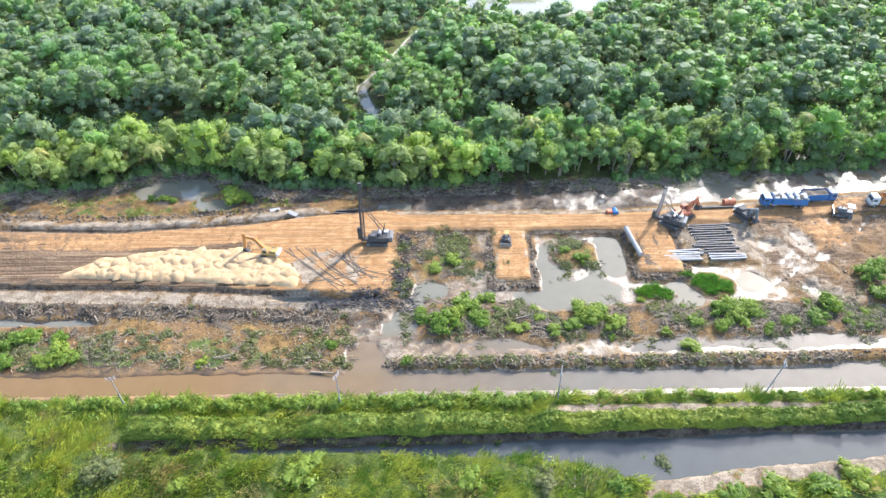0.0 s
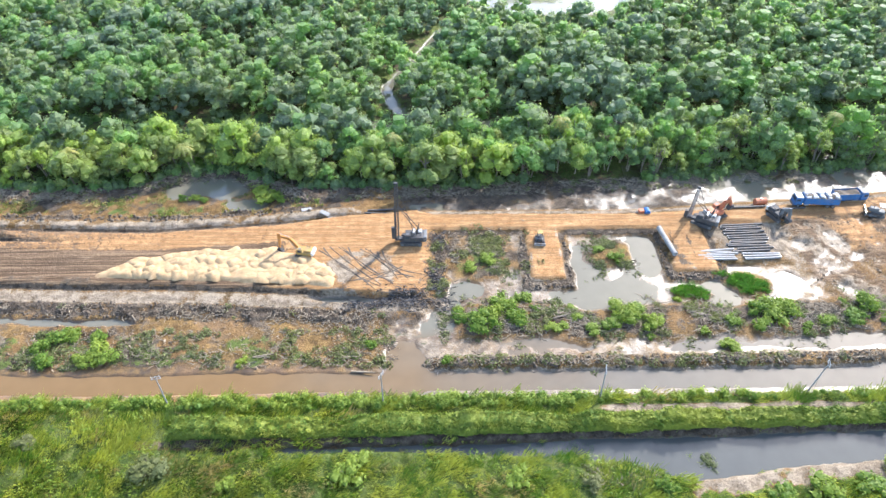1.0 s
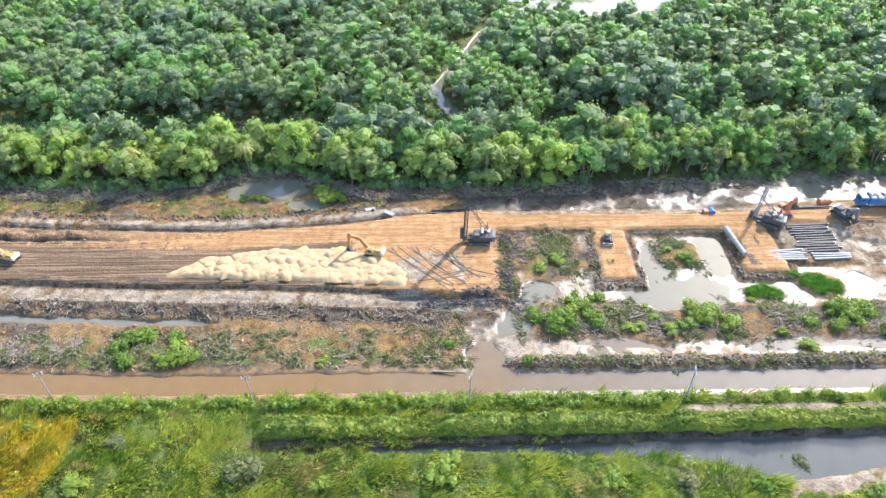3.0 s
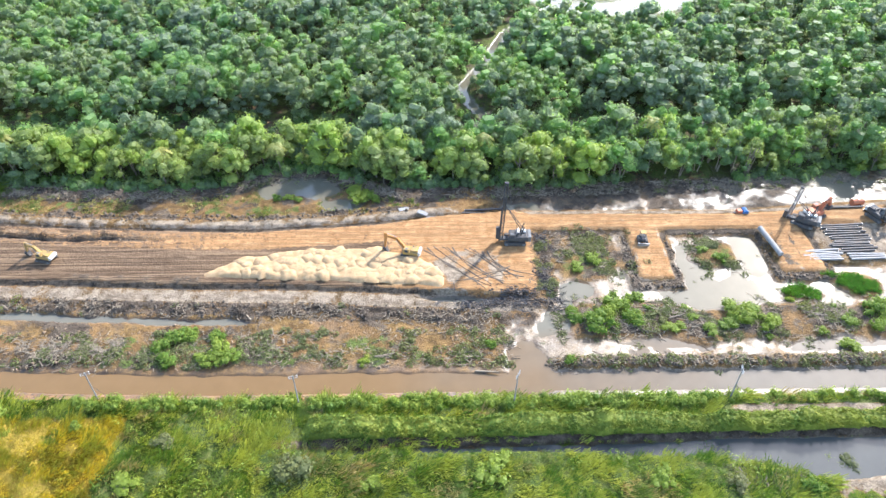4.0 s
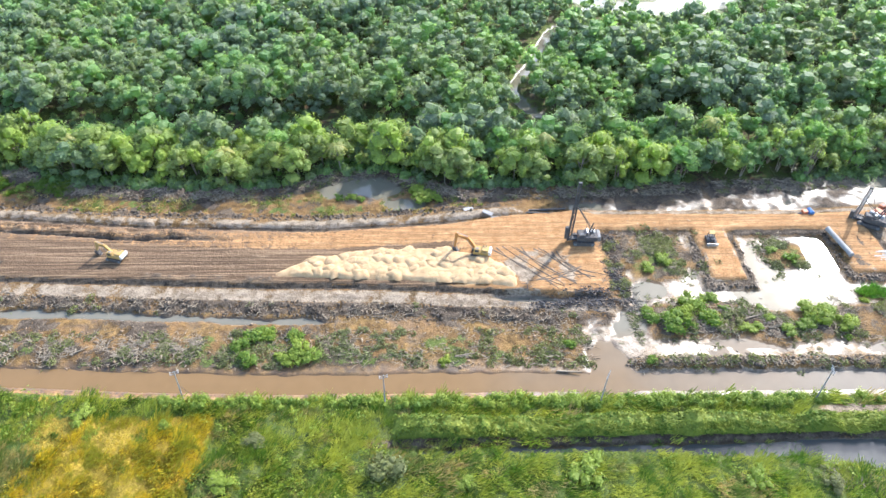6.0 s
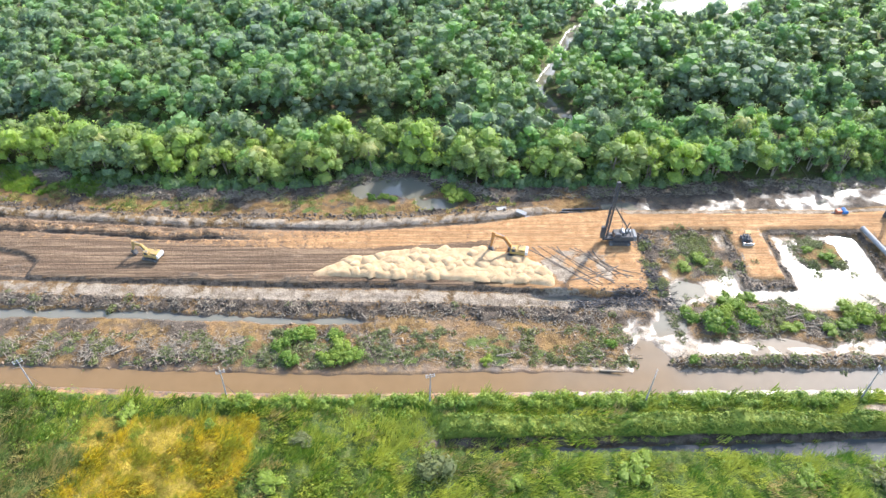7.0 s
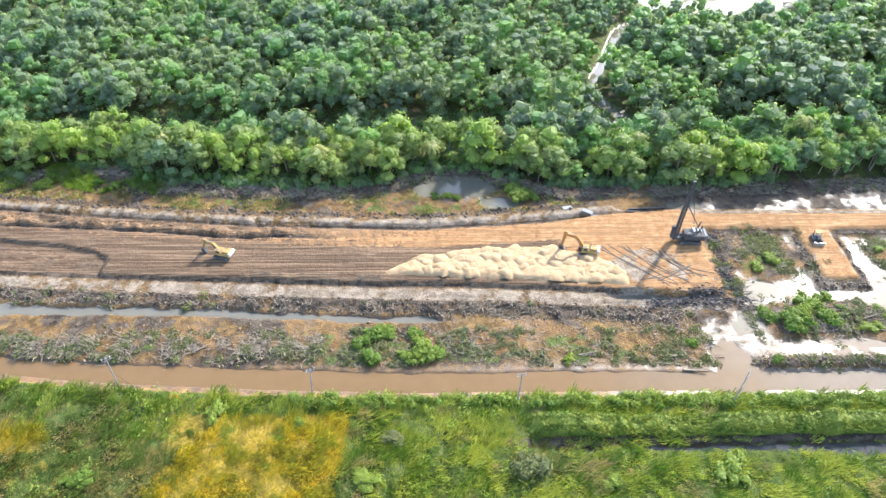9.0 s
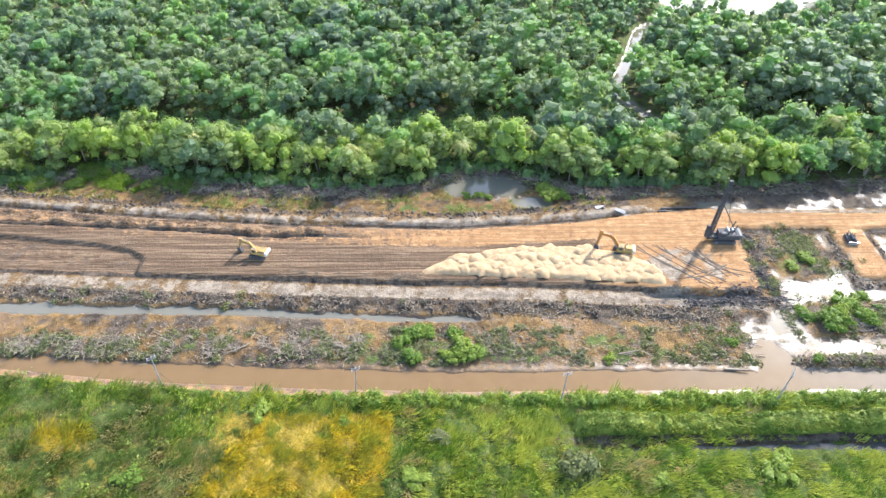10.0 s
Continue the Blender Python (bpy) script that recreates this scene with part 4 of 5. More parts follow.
# palms among the trees
def palm_tree(x, y, tall):
    root = new("palm_tree")
    root.matrix_world = pose(x, y, height(x, y), 0, 0, rs.uniform(0, 360))
    w = np.concatenate([limb((0, 0, -0.2), (0.3, 0.1, tall * 0.5), 0.2, 0.16, 7), limb((0.3, 0.1, tall * 0.5), (0.4, 0.3, tall), 0.16, 0.12, 7)])
    new("trunk", quad_mesh("trunk", w.reshape(-1, 3), np.arange(len(w) * 4).reshape(-1, 4), [BARK], True)).parent = root
    for k in range(11):
        a, rise = k * 0.571 + rs.uniform(-0.2, 0.2), rs.uniform(0.1, 1.1)
        s = np.linspace(0, 1, 9)
        out = 2.9 * s
        rib = np.stack([0.4 + np.cos(a) * out, 0.3 + np.sin(a) * out, tall + rise * 1.6 * s - 2.6 * s ** 2], -1)
        side = np.array([-np.sin(a), np.cos(a), -0.35])
        faces = []
        for i in range(8):
            for sg in (-1, 1):
                tip = rib[i] + side * np.array([sg, sg, 1]) * 0.75 * math.sin(0.5 + i * 0.3) + (rib[i + 1] - rib[i]) * 0.8
                faces.append([rib[i], rib[i + 1], tip + (rib[i + 1] - rib[i]) * 0.2, tip])
        new("frond", leaf_mesh("frond", np.array(faces), np.full(16, 0.6), rs.rand(), LEAF_PALM)).parent = root
    return tagged(root, "slender palm tree with yellowish drooping fronds", "palm tree", "palms in the wood")


for x, y, t_ in ((-75, 139.0, 8.5), (-56.5, 143, 9.5), (97, 147, 10.5), (-21, 141, 9.5), (24, 146, 11), (-148, 142, 10), (-104, 137, 9)):
    palm_tree(x, y, t_)


# ---- things: helpers ----
rp = random.Random(5)


def part(name, bm, mat, parent, label=""):
    """One bmesh as one mesh object under a thing or a part."""
    me = bpy.data.meshes.new(name)
    bm.to_mesh(me)
    bm.free()
    me.materials.append(mat)
    ob = new(name, me)
    ob.parent = parent
    return tagged(ob, label)


def box(c, s, bevel=0.05, turn=None, bm=None):
    bm = bm or bmesh.new()
    m = Matrix.Translation(c) @ (turn or Matrix.Identity(4)) @ Matrix.Diagonal((*s, 1))
    vs = bmesh.ops.create_cube(bm, size=1.0, matrix=m)["verts"]
    if bevel:
        bmesh.ops.bevel(bm, geom=list({e for v in vs for e in v.link_edges}), offset=bevel, segments=1, affect="EDGES")
    return bm


def tube(p, q, r0, r1=None, seg=10, bm=None):
    bm = bm or bmesh.new()
    p, q = Vector(p), Vector(q)
    m = Matrix.Translation((p + q) / 2) @ (q - p).to_track_quat("Z", "Y").to_matrix().to_4x4()
    bmesh.ops.create_cone(bm, cap_ends=True, segments=seg, radius1=r0, radius2=r0 if r1 is None else r1, depth=(q - p).length, matrix=m)
    return bm


def prism(pts, y0, y1, bevel=0.0, bm=None):
    """An outline in x and z, thick from y0 to y1."""
    bm = bm or bmesh.new()
    a = [bm.verts.new((x, y0, z)) for x, z in pts]
    b = [bm.verts.new((x, y1, z)) for x, z in pts]
    fs = [bm.faces.new(a), bm.faces.new(b[::-1])]
    for i in range(len(pts)):
        j = (i + 1) % len(pts)
        fs.append(bm.faces.new((a[j], a[i], b[i], b[j])))
    bmesh.ops.recalc_face_normals(bm, faces=fs)
    if bevel:
        bmesh.ops.bevel(bm, geom=list({e for f in fs for e in f.edges}), offset=bevel, segments=1, affect="EDGES")
    return bm


def oval(l, h, n=6):
    """A track's outline: flat runs with round ends."""
    r = h / 2
    pts = [(l / 2 - r + r * math.sin(i * math.pi / n), r - r * math.cos(i * math.pi / n)) for i in range(n + 1)]
    return pts + [(-x, h - z) for x, z in pts]


def bar(p, q, w0, w1, y0, y1):
    """A tapered box-section beam in the x-z plane."""
    d = Vector((q[0] - p[0], q[1] - p[1])).normalized()
    n = Vector((-d.y, d.x))
    pts = [(p[0] + n.x * w0 / 2, p[1] + n.y * w0 / 2), (q[0] + n.x * w1 / 2, q[1] + n.y * w1 / 2), (q[0] - n.x * w1 / 2, q[1] - n.y * w1 / 2), (p[0] - n.x * w0 / 2, p[1] - n.y * w0 / 2)]
    return prism(pts, y0, y1, 0.03)


def stand(name, x, y, turn=0.0, sink=0.05, z=None):
    ob = new(name)
    ob.matrix_world = pose(x, y, (height(x, y) if z is None else z) - sink, 0, 0, turn)
    return ob


def crawler(root, length, width, tall, shoe):
    for side in (-1, 1):
        y = side * (width / 2 - shoe / 2)
        tr = part("track", prism(oval(length, tall), y - shoe / 2, y + shoe / 2, 0.03), BLACK, root, "dark muddy steel crawler track")
        for nm, x in (("sprocket", -length / 2 + tall / 2), ("idler_wheel", length / 2 - tall / 2)):
            part(nm, tube((x, y - shoe / 2 - 0.04, tall / 2), (x, y + shoe / 2 + 0.04, tall / 2), tall * 0.36, seg=12), GREY, tr)
        for i in range(16):
            x = -length / 2 + tall / 2 + (length - tall) * i / 15
            part("track_shoe", box((x, y, tall + 0.02), (0.14, shoe + 0.06, 0.06), 0), BLACK, tr)
    part("undercarriage", box((0, 0, tall * 0.62), (length * 0.5, width - shoe, tall * 0.5), 0.08), BLACK, root)
    part("slewing_ring", tube((0, 0, tall * 0.8), (0, 0, tall + 0.2), 0.75, seg=20), GREY, root)


def cabin(root, x, y, z, s, paint, glaze=True):
    l, w, h = s
    c = part("cab", prism([(x - l / 2, z), (x + l / 2, z), (x + l / 2, z + h * 0.45), (x + l * 0.36, z + h), (x - l / 2, z + h)], y - w / 2, y + w / 2, 0.06), paint, root, "painted operator's cab")
    if glaze:
        part("windscreen", box((x + l * 0.445, y, z + h * 0.70), (0.03, w * 0.78, h * 0.5), 0, pose(0, 0, 0, 0, -15, 0)), GLASS, c, "dark glass windscreen")
        for sd in (-1, 1):
            part("side_window", box((x - l * 0.05, y + sd * (w / 2 + 0.004), z + h * 0.68), (l * 0.55, 0.03, h * 0.42), 0), GLASS, c, "dark glass side window")
        part("roof_hatch", box((x - l * 0.08, y, z + h + 0.03), (l * 0.45, w * 0.5, 0.06), 0.02), GREY, c)
    return c


def excavator(x, y, turn, paint, house_paint, knee, wrist, tip, label, k=1.0):
    root = stand("excavator", x, y, turn)
    root.scale = (k, k, k)
    crawler(root, 4.8, 3.2, 1.0, 0.62)
    part("house", prism([(-2.5, 1.2), (1.3, 1.2), (1.5, 1.5), (1.5, 2.1), (-2.5, 2.25)], -1.35, 1.35, 0.08), house_paint, root)
    part("counterweight", prism([(-3.1, 1.35), (-2.45, 1.25), (-2.45, 2.45), (-2.9, 2.45), (-3.15, 2.2)], -1.38, 1.38, 0.12), WHITE if house_paint != WHITE else GREY, root, "pale painted counterweight")
    part("engine_hood", box((-1.45, -0.1, 2.42), (1.9, 2.2, 0.4), 0.1), house_paint, root)
    part("exhaust_pipe", tube((-1.6, -0.75, 2.55), (-1.6, -0.75, 3.15), 0.09), BLACK, root)
    part("air_intake", tube((-0.9, -0.75, 2.55), (-0.9, -0.75, 2.95), 0.12), BLACK, root)
    part("handrail", tube((-0.3, -1.3, 2.75), (1.3, -1.3, 2.75), 0.04, seg=6), BLACK, root)
    cabin(root, 0.75, 0.85, 1.25, (1.7, 1.05, 1.85), house_paint)
    mid = (knee[0] * 0.52 + 0.1, knee[1] * 0.74 + 0.9)
    part("boom", bar((0.9, 1.7), mid, 0.7, 0.95, -0.6, 0.1), paint, root, "painted steel boom")
    part("boom_front", bar(mid, knee, 0.95, 0.6, -0.58, 0.08), paint, root)
    dk = Vector((wrist[0] - knee[0], wrist[1] - knee[1])).normalized()
    part("stick", bar((knee[0] - dk.x * 0.9, knee[1] - dk.y * 0.9), wrist, 0.95, 0.5, -0.55, 0.05), paint, root, "painted steel dipper stick")
    for yy in (-0.72, 0.22):
        part("boom_cylinder", tube((1.7, yy, 1.7), (mid[0] + 0.1, yy, mid[1] - 0.1), 0.1, 0.07, 8), STEEL, root)
    part("stick_cylinder", tube((mid[0], -0.25, mid[1] + 0.55), (knee[0] - dk.x * 0.8, -0.25, knee[1] - dk.y * 0.8 + 0.1), 0.09, 0.07, 8), STEEL, root)
    part("bucket_cylinder", tube((knee[0] + dk.x * 0.4 + 0.35, -0.25, knee[1] + dk.y * 0.4), (wrist[0] + 0.3, -0.25, wrist[1] + 0.2), 0.07, seg=8), STEEL, root)
    w = wrist
    bk = part("bucket", prism([(w[0] - 0.25, w[1] + 0.15), (w[0] + 0.45, w[1] + 0.1), (w[0] + 0.75, w[1] - 0.5), (tip[0] + 0.35, tip[1]), (tip[0] - 0.55, tip[1] + 0.1), (w[0] - 0.45, w[1] - 0.5)], -0.85, 0.35, 0.06), BLACK, root, "worn dark steel bucket")
    for i in range(4):
        part("tooth", box((tip[0] - 0.55, -0.7 + i * 0.3, tip[1] + 0.06), (0.3, 0.1, 0.1), 0.02), STEEL, bk)
    return tagged(root, label, "excavator")


def lattice(p, q, w, bays, chord=0.07):
    """Four chords with cross bracing along p to q."""
    p, q = Vector(p), Vector(q)
    d = (q - p).normalized()
    u = d.cross(Vector((0, 1, 0))).normalized()
    v = d.cross(u)
    bm = bmesh.new()
    corner = [u * w / 2 * a + v * w / 2 * b for a, b in ((-1, -1), (1, -1), (1, 1), (-1, 1))]
    for c in corner:
        tube(p + c, q + c, chord, seg=5, bm=bm)
    for i in range(bays):
        a, b = p.lerp(q, i / bays), p.lerp(q, (i + 1) / bays)
        for k in range(4):
            tube(a + corner[k], b + corner[(k + 1) % 4], chord * 0.6, seg=4, bm=bm)
            tube(a + corner[k], a + corner[(k + 1) % 4], chord * 0.6, seg=4, bm=bm)
    return bm


def piling_rig(x, y, turn, mast_paint, house_paint, top, solid, label):
    root = stand("piling_rig", x, y, turn)
    crawler(root, 5.0, 3.6, 1.0, 0.75)
    part("house", prism([(-3.0, 1.2), (1.4, 1.2), (1.4, 2.3), (-2.6, 2.5), (-3.0, 2.2)], -1.5, 1.5, 0.08), house_paint, root)
    part("counterweight", box((-3.2, 0, 1.9), (0.8, 2.9, 1.3), 0.12), GREY, root, "grey counterweight")
    cabin(root, 0.8, 1.05, 1.3, (1.6, 1.0, 1.8), house_paint)
    part("winch", tube((-0.6, -1.0, 2.75), (-0.6, 0.6, 2.75), 0.42, seg=14), STEEL, root)
    part("fuel_tank", box((-1.9, -0.7, 2.65), (1.1, 1.0, 0.5), 0.08), WHITE, root)
    lean = 0.03 * top
    foot = (3.2, 0, 0.5)
    part("mast", lattice(foot, (3.2 - lean, 0, top), 0.62, 16, 0.09), mast_paint, root, "tall dark lattice mast" if mast_paint == BLACK else "tall pale lattice mast")
    part("leader", bar((3.62, 0.3), (3.62 - lean * 0.55, top * (0.62 if solid else 0.4)), 0.34, 0.3, -0.28, 0.28), mast_paint, root)
    part("hammer", box((4.05, 0, top * 0.16), (0.75, 0.8, top * 0.2), 0.08), BLACK, root, "black pile hammer")
    part("mast_foot", box((2.4, 0, 0.95), (2.2, 1.1, 0.5), 0.06), BLACK, root)
    part("crown_block", box((3.25 - lean, 0, top + 0.1), (0.8, 0.6, 0.35), 0.05), BLACK, root)
    for yy in (-0.9, 0.9):
        part("back_stay", tube((3.0 - lean * 0.62, yy * 0.25, top * 0.64), (-2.4, yy, 2.3), 0.09, seg=6), BLACK, root, "slanting steel back stay")
    part("gantry", bar((-1.2, 2.3), (-1.9, 5.0), 0.25, 0.2, -0.8, -0.6), BLACK, root)
    part("gantry", bar((-1.2, 2.3), (-1.9, 5.0), 0.25, 0.2, 0.6, 0.8), BLACK, root)
    for yy in (-0.15, 0.15):
        part("hoist_rope", tube((3.2 - lean, yy, top + 0.3), (-0.6, yy, 2.9), 0.03, seg=4), BLACK, root)
    return tagged(root, label, "piling rig")


def wheel(root, x, y, r, w):
    t = part("wheel", tube((x, y - w / 2, r), (x, y + w / 2, r), r, seg=16), RUBBER, root, "black rubber tyre")
    part("rim", tube((x, y - w / 2 - 0.02, r), (x, y + w / 2 + 0.02, r), r * 0.55, seg=10), STEEL, t)


def dump_truck(x, y, turn, paint, bed_paint, load, roof, label, length=8.6):
    root = stand("dump_truck", x, y, turn)
    L = length
    part("chassis", box((-0.2, 0, 0.85), (L - 0.6, 0.9, 0.3), 0.04), BLACK, root)
    cab = part("cab", prism([(L / 2 - 1.9, 0.75), (L / 2, 0.75), (L / 2, 1.9), (L / 2 - 0.18, 2.75), (L / 2 - 1.9, 2.85)], -1.2, 1.2, 0.08), paint, root, "painted truck cab")
    part("windscreen", box((L / 2 - 0.06, 0, 2.3), (0.05, 2.0, 0.75), 0, pose(0, 0, 0, 0, -12, 0)), GLASS, cab, "dark glass windscreen")
    for sd in (-1, 1):
        part("side_window", box((L / 2 - 0.8, sd * 1.2, 2.2), (0.9, 0.04, 0.6), 0), GLASS, cab, "dark glass side window")
        part("mirror", box((L / 2 + 0.05, sd * 1.42, 2.1), (0.12, 0.2, 0.45), 0.03), BLACK, cab)
    part("roof_deflector", box((L / 2 - 1.0, 0, 2.93), (1.6, 2.2, 0.14), 0.05), roof, cab, "pale cab roof")
    part("bumper", box((L / 2 + 0.05, 0, 0.65), (0.25, 2.4, 0.4), 0.05), GREY, root)
    b0, b1, zb, zt = -L / 2, L / 2 - 2.2, 1.15, 2.9
    bed = part("bed", box(((b0 + b1) / 2, 0, zb), (b1 - b0, 2.45, 0.16), 0.03), bed_paint, root, "open tipper bed")
    for sd in (-1, 1):
        part("side_board", box(((b0 + b1) / 2, sd * 1.2, (zb + zt) / 2), (b1 - b0, 0.08, zt - zb), 0.02), bed_paint, bed)
        for i in range(6):
            part("rib", box((b0 + 0.2 + (b1 - b0 - 0.4) * i / 5, sd * 1.27, (zb + zt) / 2), (0.12, 0.1, zt - zb), 0.02), bed_paint, bed)
        part("top_rail", box(((b0 + b1) / 2, sd * 1.22, zt), (b1 - b0, 0.14, 0.12), 0.02), GREY, bed)
    part("tailgate", box((b0, 0, (zb + zt) / 2), (0.08, 2.4, zt - zb), 0.02), bed_paint, bed)
    part("headboard", box((b1, 0, (zb + zt) / 2 + 0.15), (0.08, 2.4, zt - zb + 0.3), 0.02), bed_paint, bed)
    if load:
        bm = bmesh.new()
        g = [[bm.verts.new((b0 + 0.1 + (b1 - b0 - 0.2) * i / 10, -1.1 + 2.2 * j / 5, zt - (0.1 if load == WHITE else 0.3) + 0.35 * math.sin(i * 0.9) * math.sin(j * 0.63) + 0.2 * math.sin(j * 0.63))) for j in range(6)] for i in range(11)]
        for i in range(10):
            for j in range(5):
                bm.faces.new((g[i][j], g[i + 1][j], g[i + 1][j + 1], g[i][j + 1]))
        part("load", bm, SOIL, root, "load of dark soil")
        if load == WHITE:
            for i in range(5):
                part("divider", box((b0 + (b1 - b0) * (i + 0.5) / 5 + 0.6, 0, zt - 0.1), (0.12, 2.4, 0.5), 0.03), bed_paint, bed)
                for j in (-1, 0, 1):
                    part("sack", box((b0 + (b1 - b0) * (i + 0.5) / 5, j * 0.72, zt + rp.uniform(-0.1, 0.25)), (rp.uniform(0.9, 1.3), 0.72, 0.5), 0.16, pose(0, 0, 0, rp.uniform(-12, 12), rp.uniform(-12, 12), rp.uniform(-20, 20))), WHITE, root, "white woven sack")
    for sd in (-1, 1):
        wheel(root, L / 2 - 1.1, sd * 1.05, 0.52, 0.32)
        for xx in (-L / 2 + 1.2, -L / 2 + 2.5):
            wheel(root, xx, sd * 0.95, 0.52, 0.55)
        part("fuel_tank", tube((L / 2 - 3.6, sd * 0.95, 0.8), (L / 2 - 2.5, sd * 0.95, 0.8), 0.28, seg=10), STEEL, root)
    return tagged(root, label, "truck")


def bulldozer(x, y, turn, paint, roof, label, k=1.0):
    root = stand("bulldozer", x, y, turn)
    crawler(root, 3.4 * k, 2.6 * k, 1.0 * k, 0.55 * k)
    part("engine_hood", box((0.7 * k, 0, 1.45 * k), (1.8 * k, 1.1 * k, 0.95 * k), 0.1), paint, root)
    part("seat_deck", box((-0.8 * k, 0, 1.2 * k), (1.5 * k, 1.6 * k, 0.5 * k), 0.06), paint, root)
    for a in (-1, 1):
        for b in (-1, 1):
            part("canopy_post", tube((-0.8 * k + a * 0.6 * k, b * 0.65 * k, 1.3 * k), (-0.8 * k + a * 0.6 * k, b * 0.65 * k, 2.75 * k), 0.06, seg=6), BLACK, root)
    part("canopy", box((-0.8 * k, 0, 2.8 * k), (1.6 * k, 1.6 * k, 0.1), 0.03), roof, root, "flat canopy roof")
    part("blade", prism([(2.25 * k, 0.1), (2.4 * k, 0.15), (2.25 * k, 0.6 * k), (2.42 * k, 1.15 * k), (2.25 * k, 1.15 * k), (2.1 * k, 0.6 * k)], -1.6 * k, 1.6 * k), STEEL, root, "wide curved steel blade")
    for sd in (-1, 1):
        part("push_arm", tube((0, sd * 1.4 * k, 0.55 * k), (2.2 * k, sd * 1.4 * k, 0.5 * k), 0.1, seg=6), paint, root)
    part("exhaust_pipe", tube((0.9 * k, 0.2, 1.9 * k), (0.9 * k, 0.2, 2.6 * k), 0.07, seg=8), BLACK, root)
    return tagged(root, label, "bulldozer")


# ---- machines on the fill and the road ----
excavator(-39.4, 104.7, 168, ORANGE, YELLOW, (6.4, 5.9), (6.9, 1.6), (6.6, 0.2), "orange crawler excavator with raised arm beside sand heaps", 0.84)
excavator(-122.0, 104.6, 165, YELLOW, YELLOW, (4.9, 4.2), (5.9, 1.6), (5.6, 0.2), "yellow crawler excavator working alone on the levelled fill", 0.82)
excavator(72.2, 116.4, -65, GREY, BLACK, (2.9, 4.3), (3.6, 2.2), (3.4, 0.9), "muddy grey crawler excavator at the end of the pile yard", 0.9)
piling_rig(-15.3, 109.0, 178, BLACK, BLACK, 16.6, True, "black-masted crawler piling rig on orange clay")
piling_rig(54.0, 115.2, 150, STEEL, BLACK, 9.5, False, "dark crawler piling rig with short pale mast")
# A whole machine added where only the piling rig's red boom stands.
excavator(57.4, 117.0, 28, RED, RED, (3.4, 4.0), (4.4, 2.2), (4.2, 1.0), "faded red crawler excavator added in place of the rig's red boom")
dump_truck(83.0, 121.0, 176, BLUE, BLUE, WHITE, WHITE, "blue tipper truck loaded with white sacks on the road", 10.6)
dump_truck(92.8, 123.6, 4, BLUE, BLUE, SOIL, GREY, "blue tipper truck with dark soil in its bed", 8.4)
dump_truck(108.2, 120.6, 178, WHITE, ORANGE, None, WHITE, "white-cabbed truck with an empty orange bed", 9.0)
bulldozer(96.8, 117.8, 160, GREY, WHITE, "muddy grey bulldozer with pale canopy on the road edge", 1.05)
bulldozer(14.4, 109.2, -95, BLACK, YELLOW, "small dark bulldozer with yellow canopy on a clay pier", 0.8)


# ---- materials lying about ----
def long_pile(x, y, z, turn, length, wide, mat, label, group):
    root = new("concrete_pile", None)
    root.matrix_world = pose(x, y, z, 0, 0, turn)
    part("shaft", box((0, 0, wide / 2), (length, wide, wide), 0.03), mat, root)
    for sd in (-1, 1):
        part("end_plate", box((sd * (length / 2 + 0.012), 0, wide / 2), (0.03, wide * 0.9, wide * 0.9), 0), STEEL, root)
    return tagged(root, label, "concrete pile", group)


for i in range(13):
    yy = 105.2 + i * 0.76 + rp.uniform(-0.16, 0.16)
    long_pile(62.6 + rp.uniform(-0.9, 0.9) + (0.3 if i % 3 else -0.4), yy, height(62.6, yy) + 0.02, rp.uniform(-1.5, 3.5), rp.uniform(8.2, 10.2), 0.42, CONCRETE_OLD, "long dark concrete pile lying in a row", "dark piles in the yard")
for i in range(6):
    yy = 102.5 + i * 0.6
    long_pile(54.6 + rp.uniform(-1.2, 0.7), yy, height(55.8, yy) + 0.05, rp.uniform(-4, 5), rp.uniform(6.2, 8.0), 0.4, CONCRETE, "pale grey concrete pile lying on wet mud", "pale piles in the yard")
for i in range(3):
    yy = 102.6 + i * 0.75
    long_pile(63.6 + rp.uniform(-0.5, 0.5), yy, height(63.6, yy) + 0.05, rp.uniform(-4, 4), 8.2, 0.42, CONCRETE, "pale grey concrete pile lying on wet mud", "pale piles in the yard")
for i, (xx, yy, a) in enumerate(((-25.5, 120.6, -3), (-22.0, 121.4, 2))):
    long_pile(xx, yy, height(xx, yy) + 0.1, a, 9.0, 0.4, CONCRETE_OLD, "long dark concrete pile beside the road", "piles beside the road")
for xx, yy, a in ((66, 120.4, 2), (75.5, 119.6, 4)):
    long_pile(xx, yy - 0.2, height(xx, yy) + 0.1, a, 10.0, 0.36, CONCRETE_OLD, "long dark concrete pile beside the road", "piles beside the road")


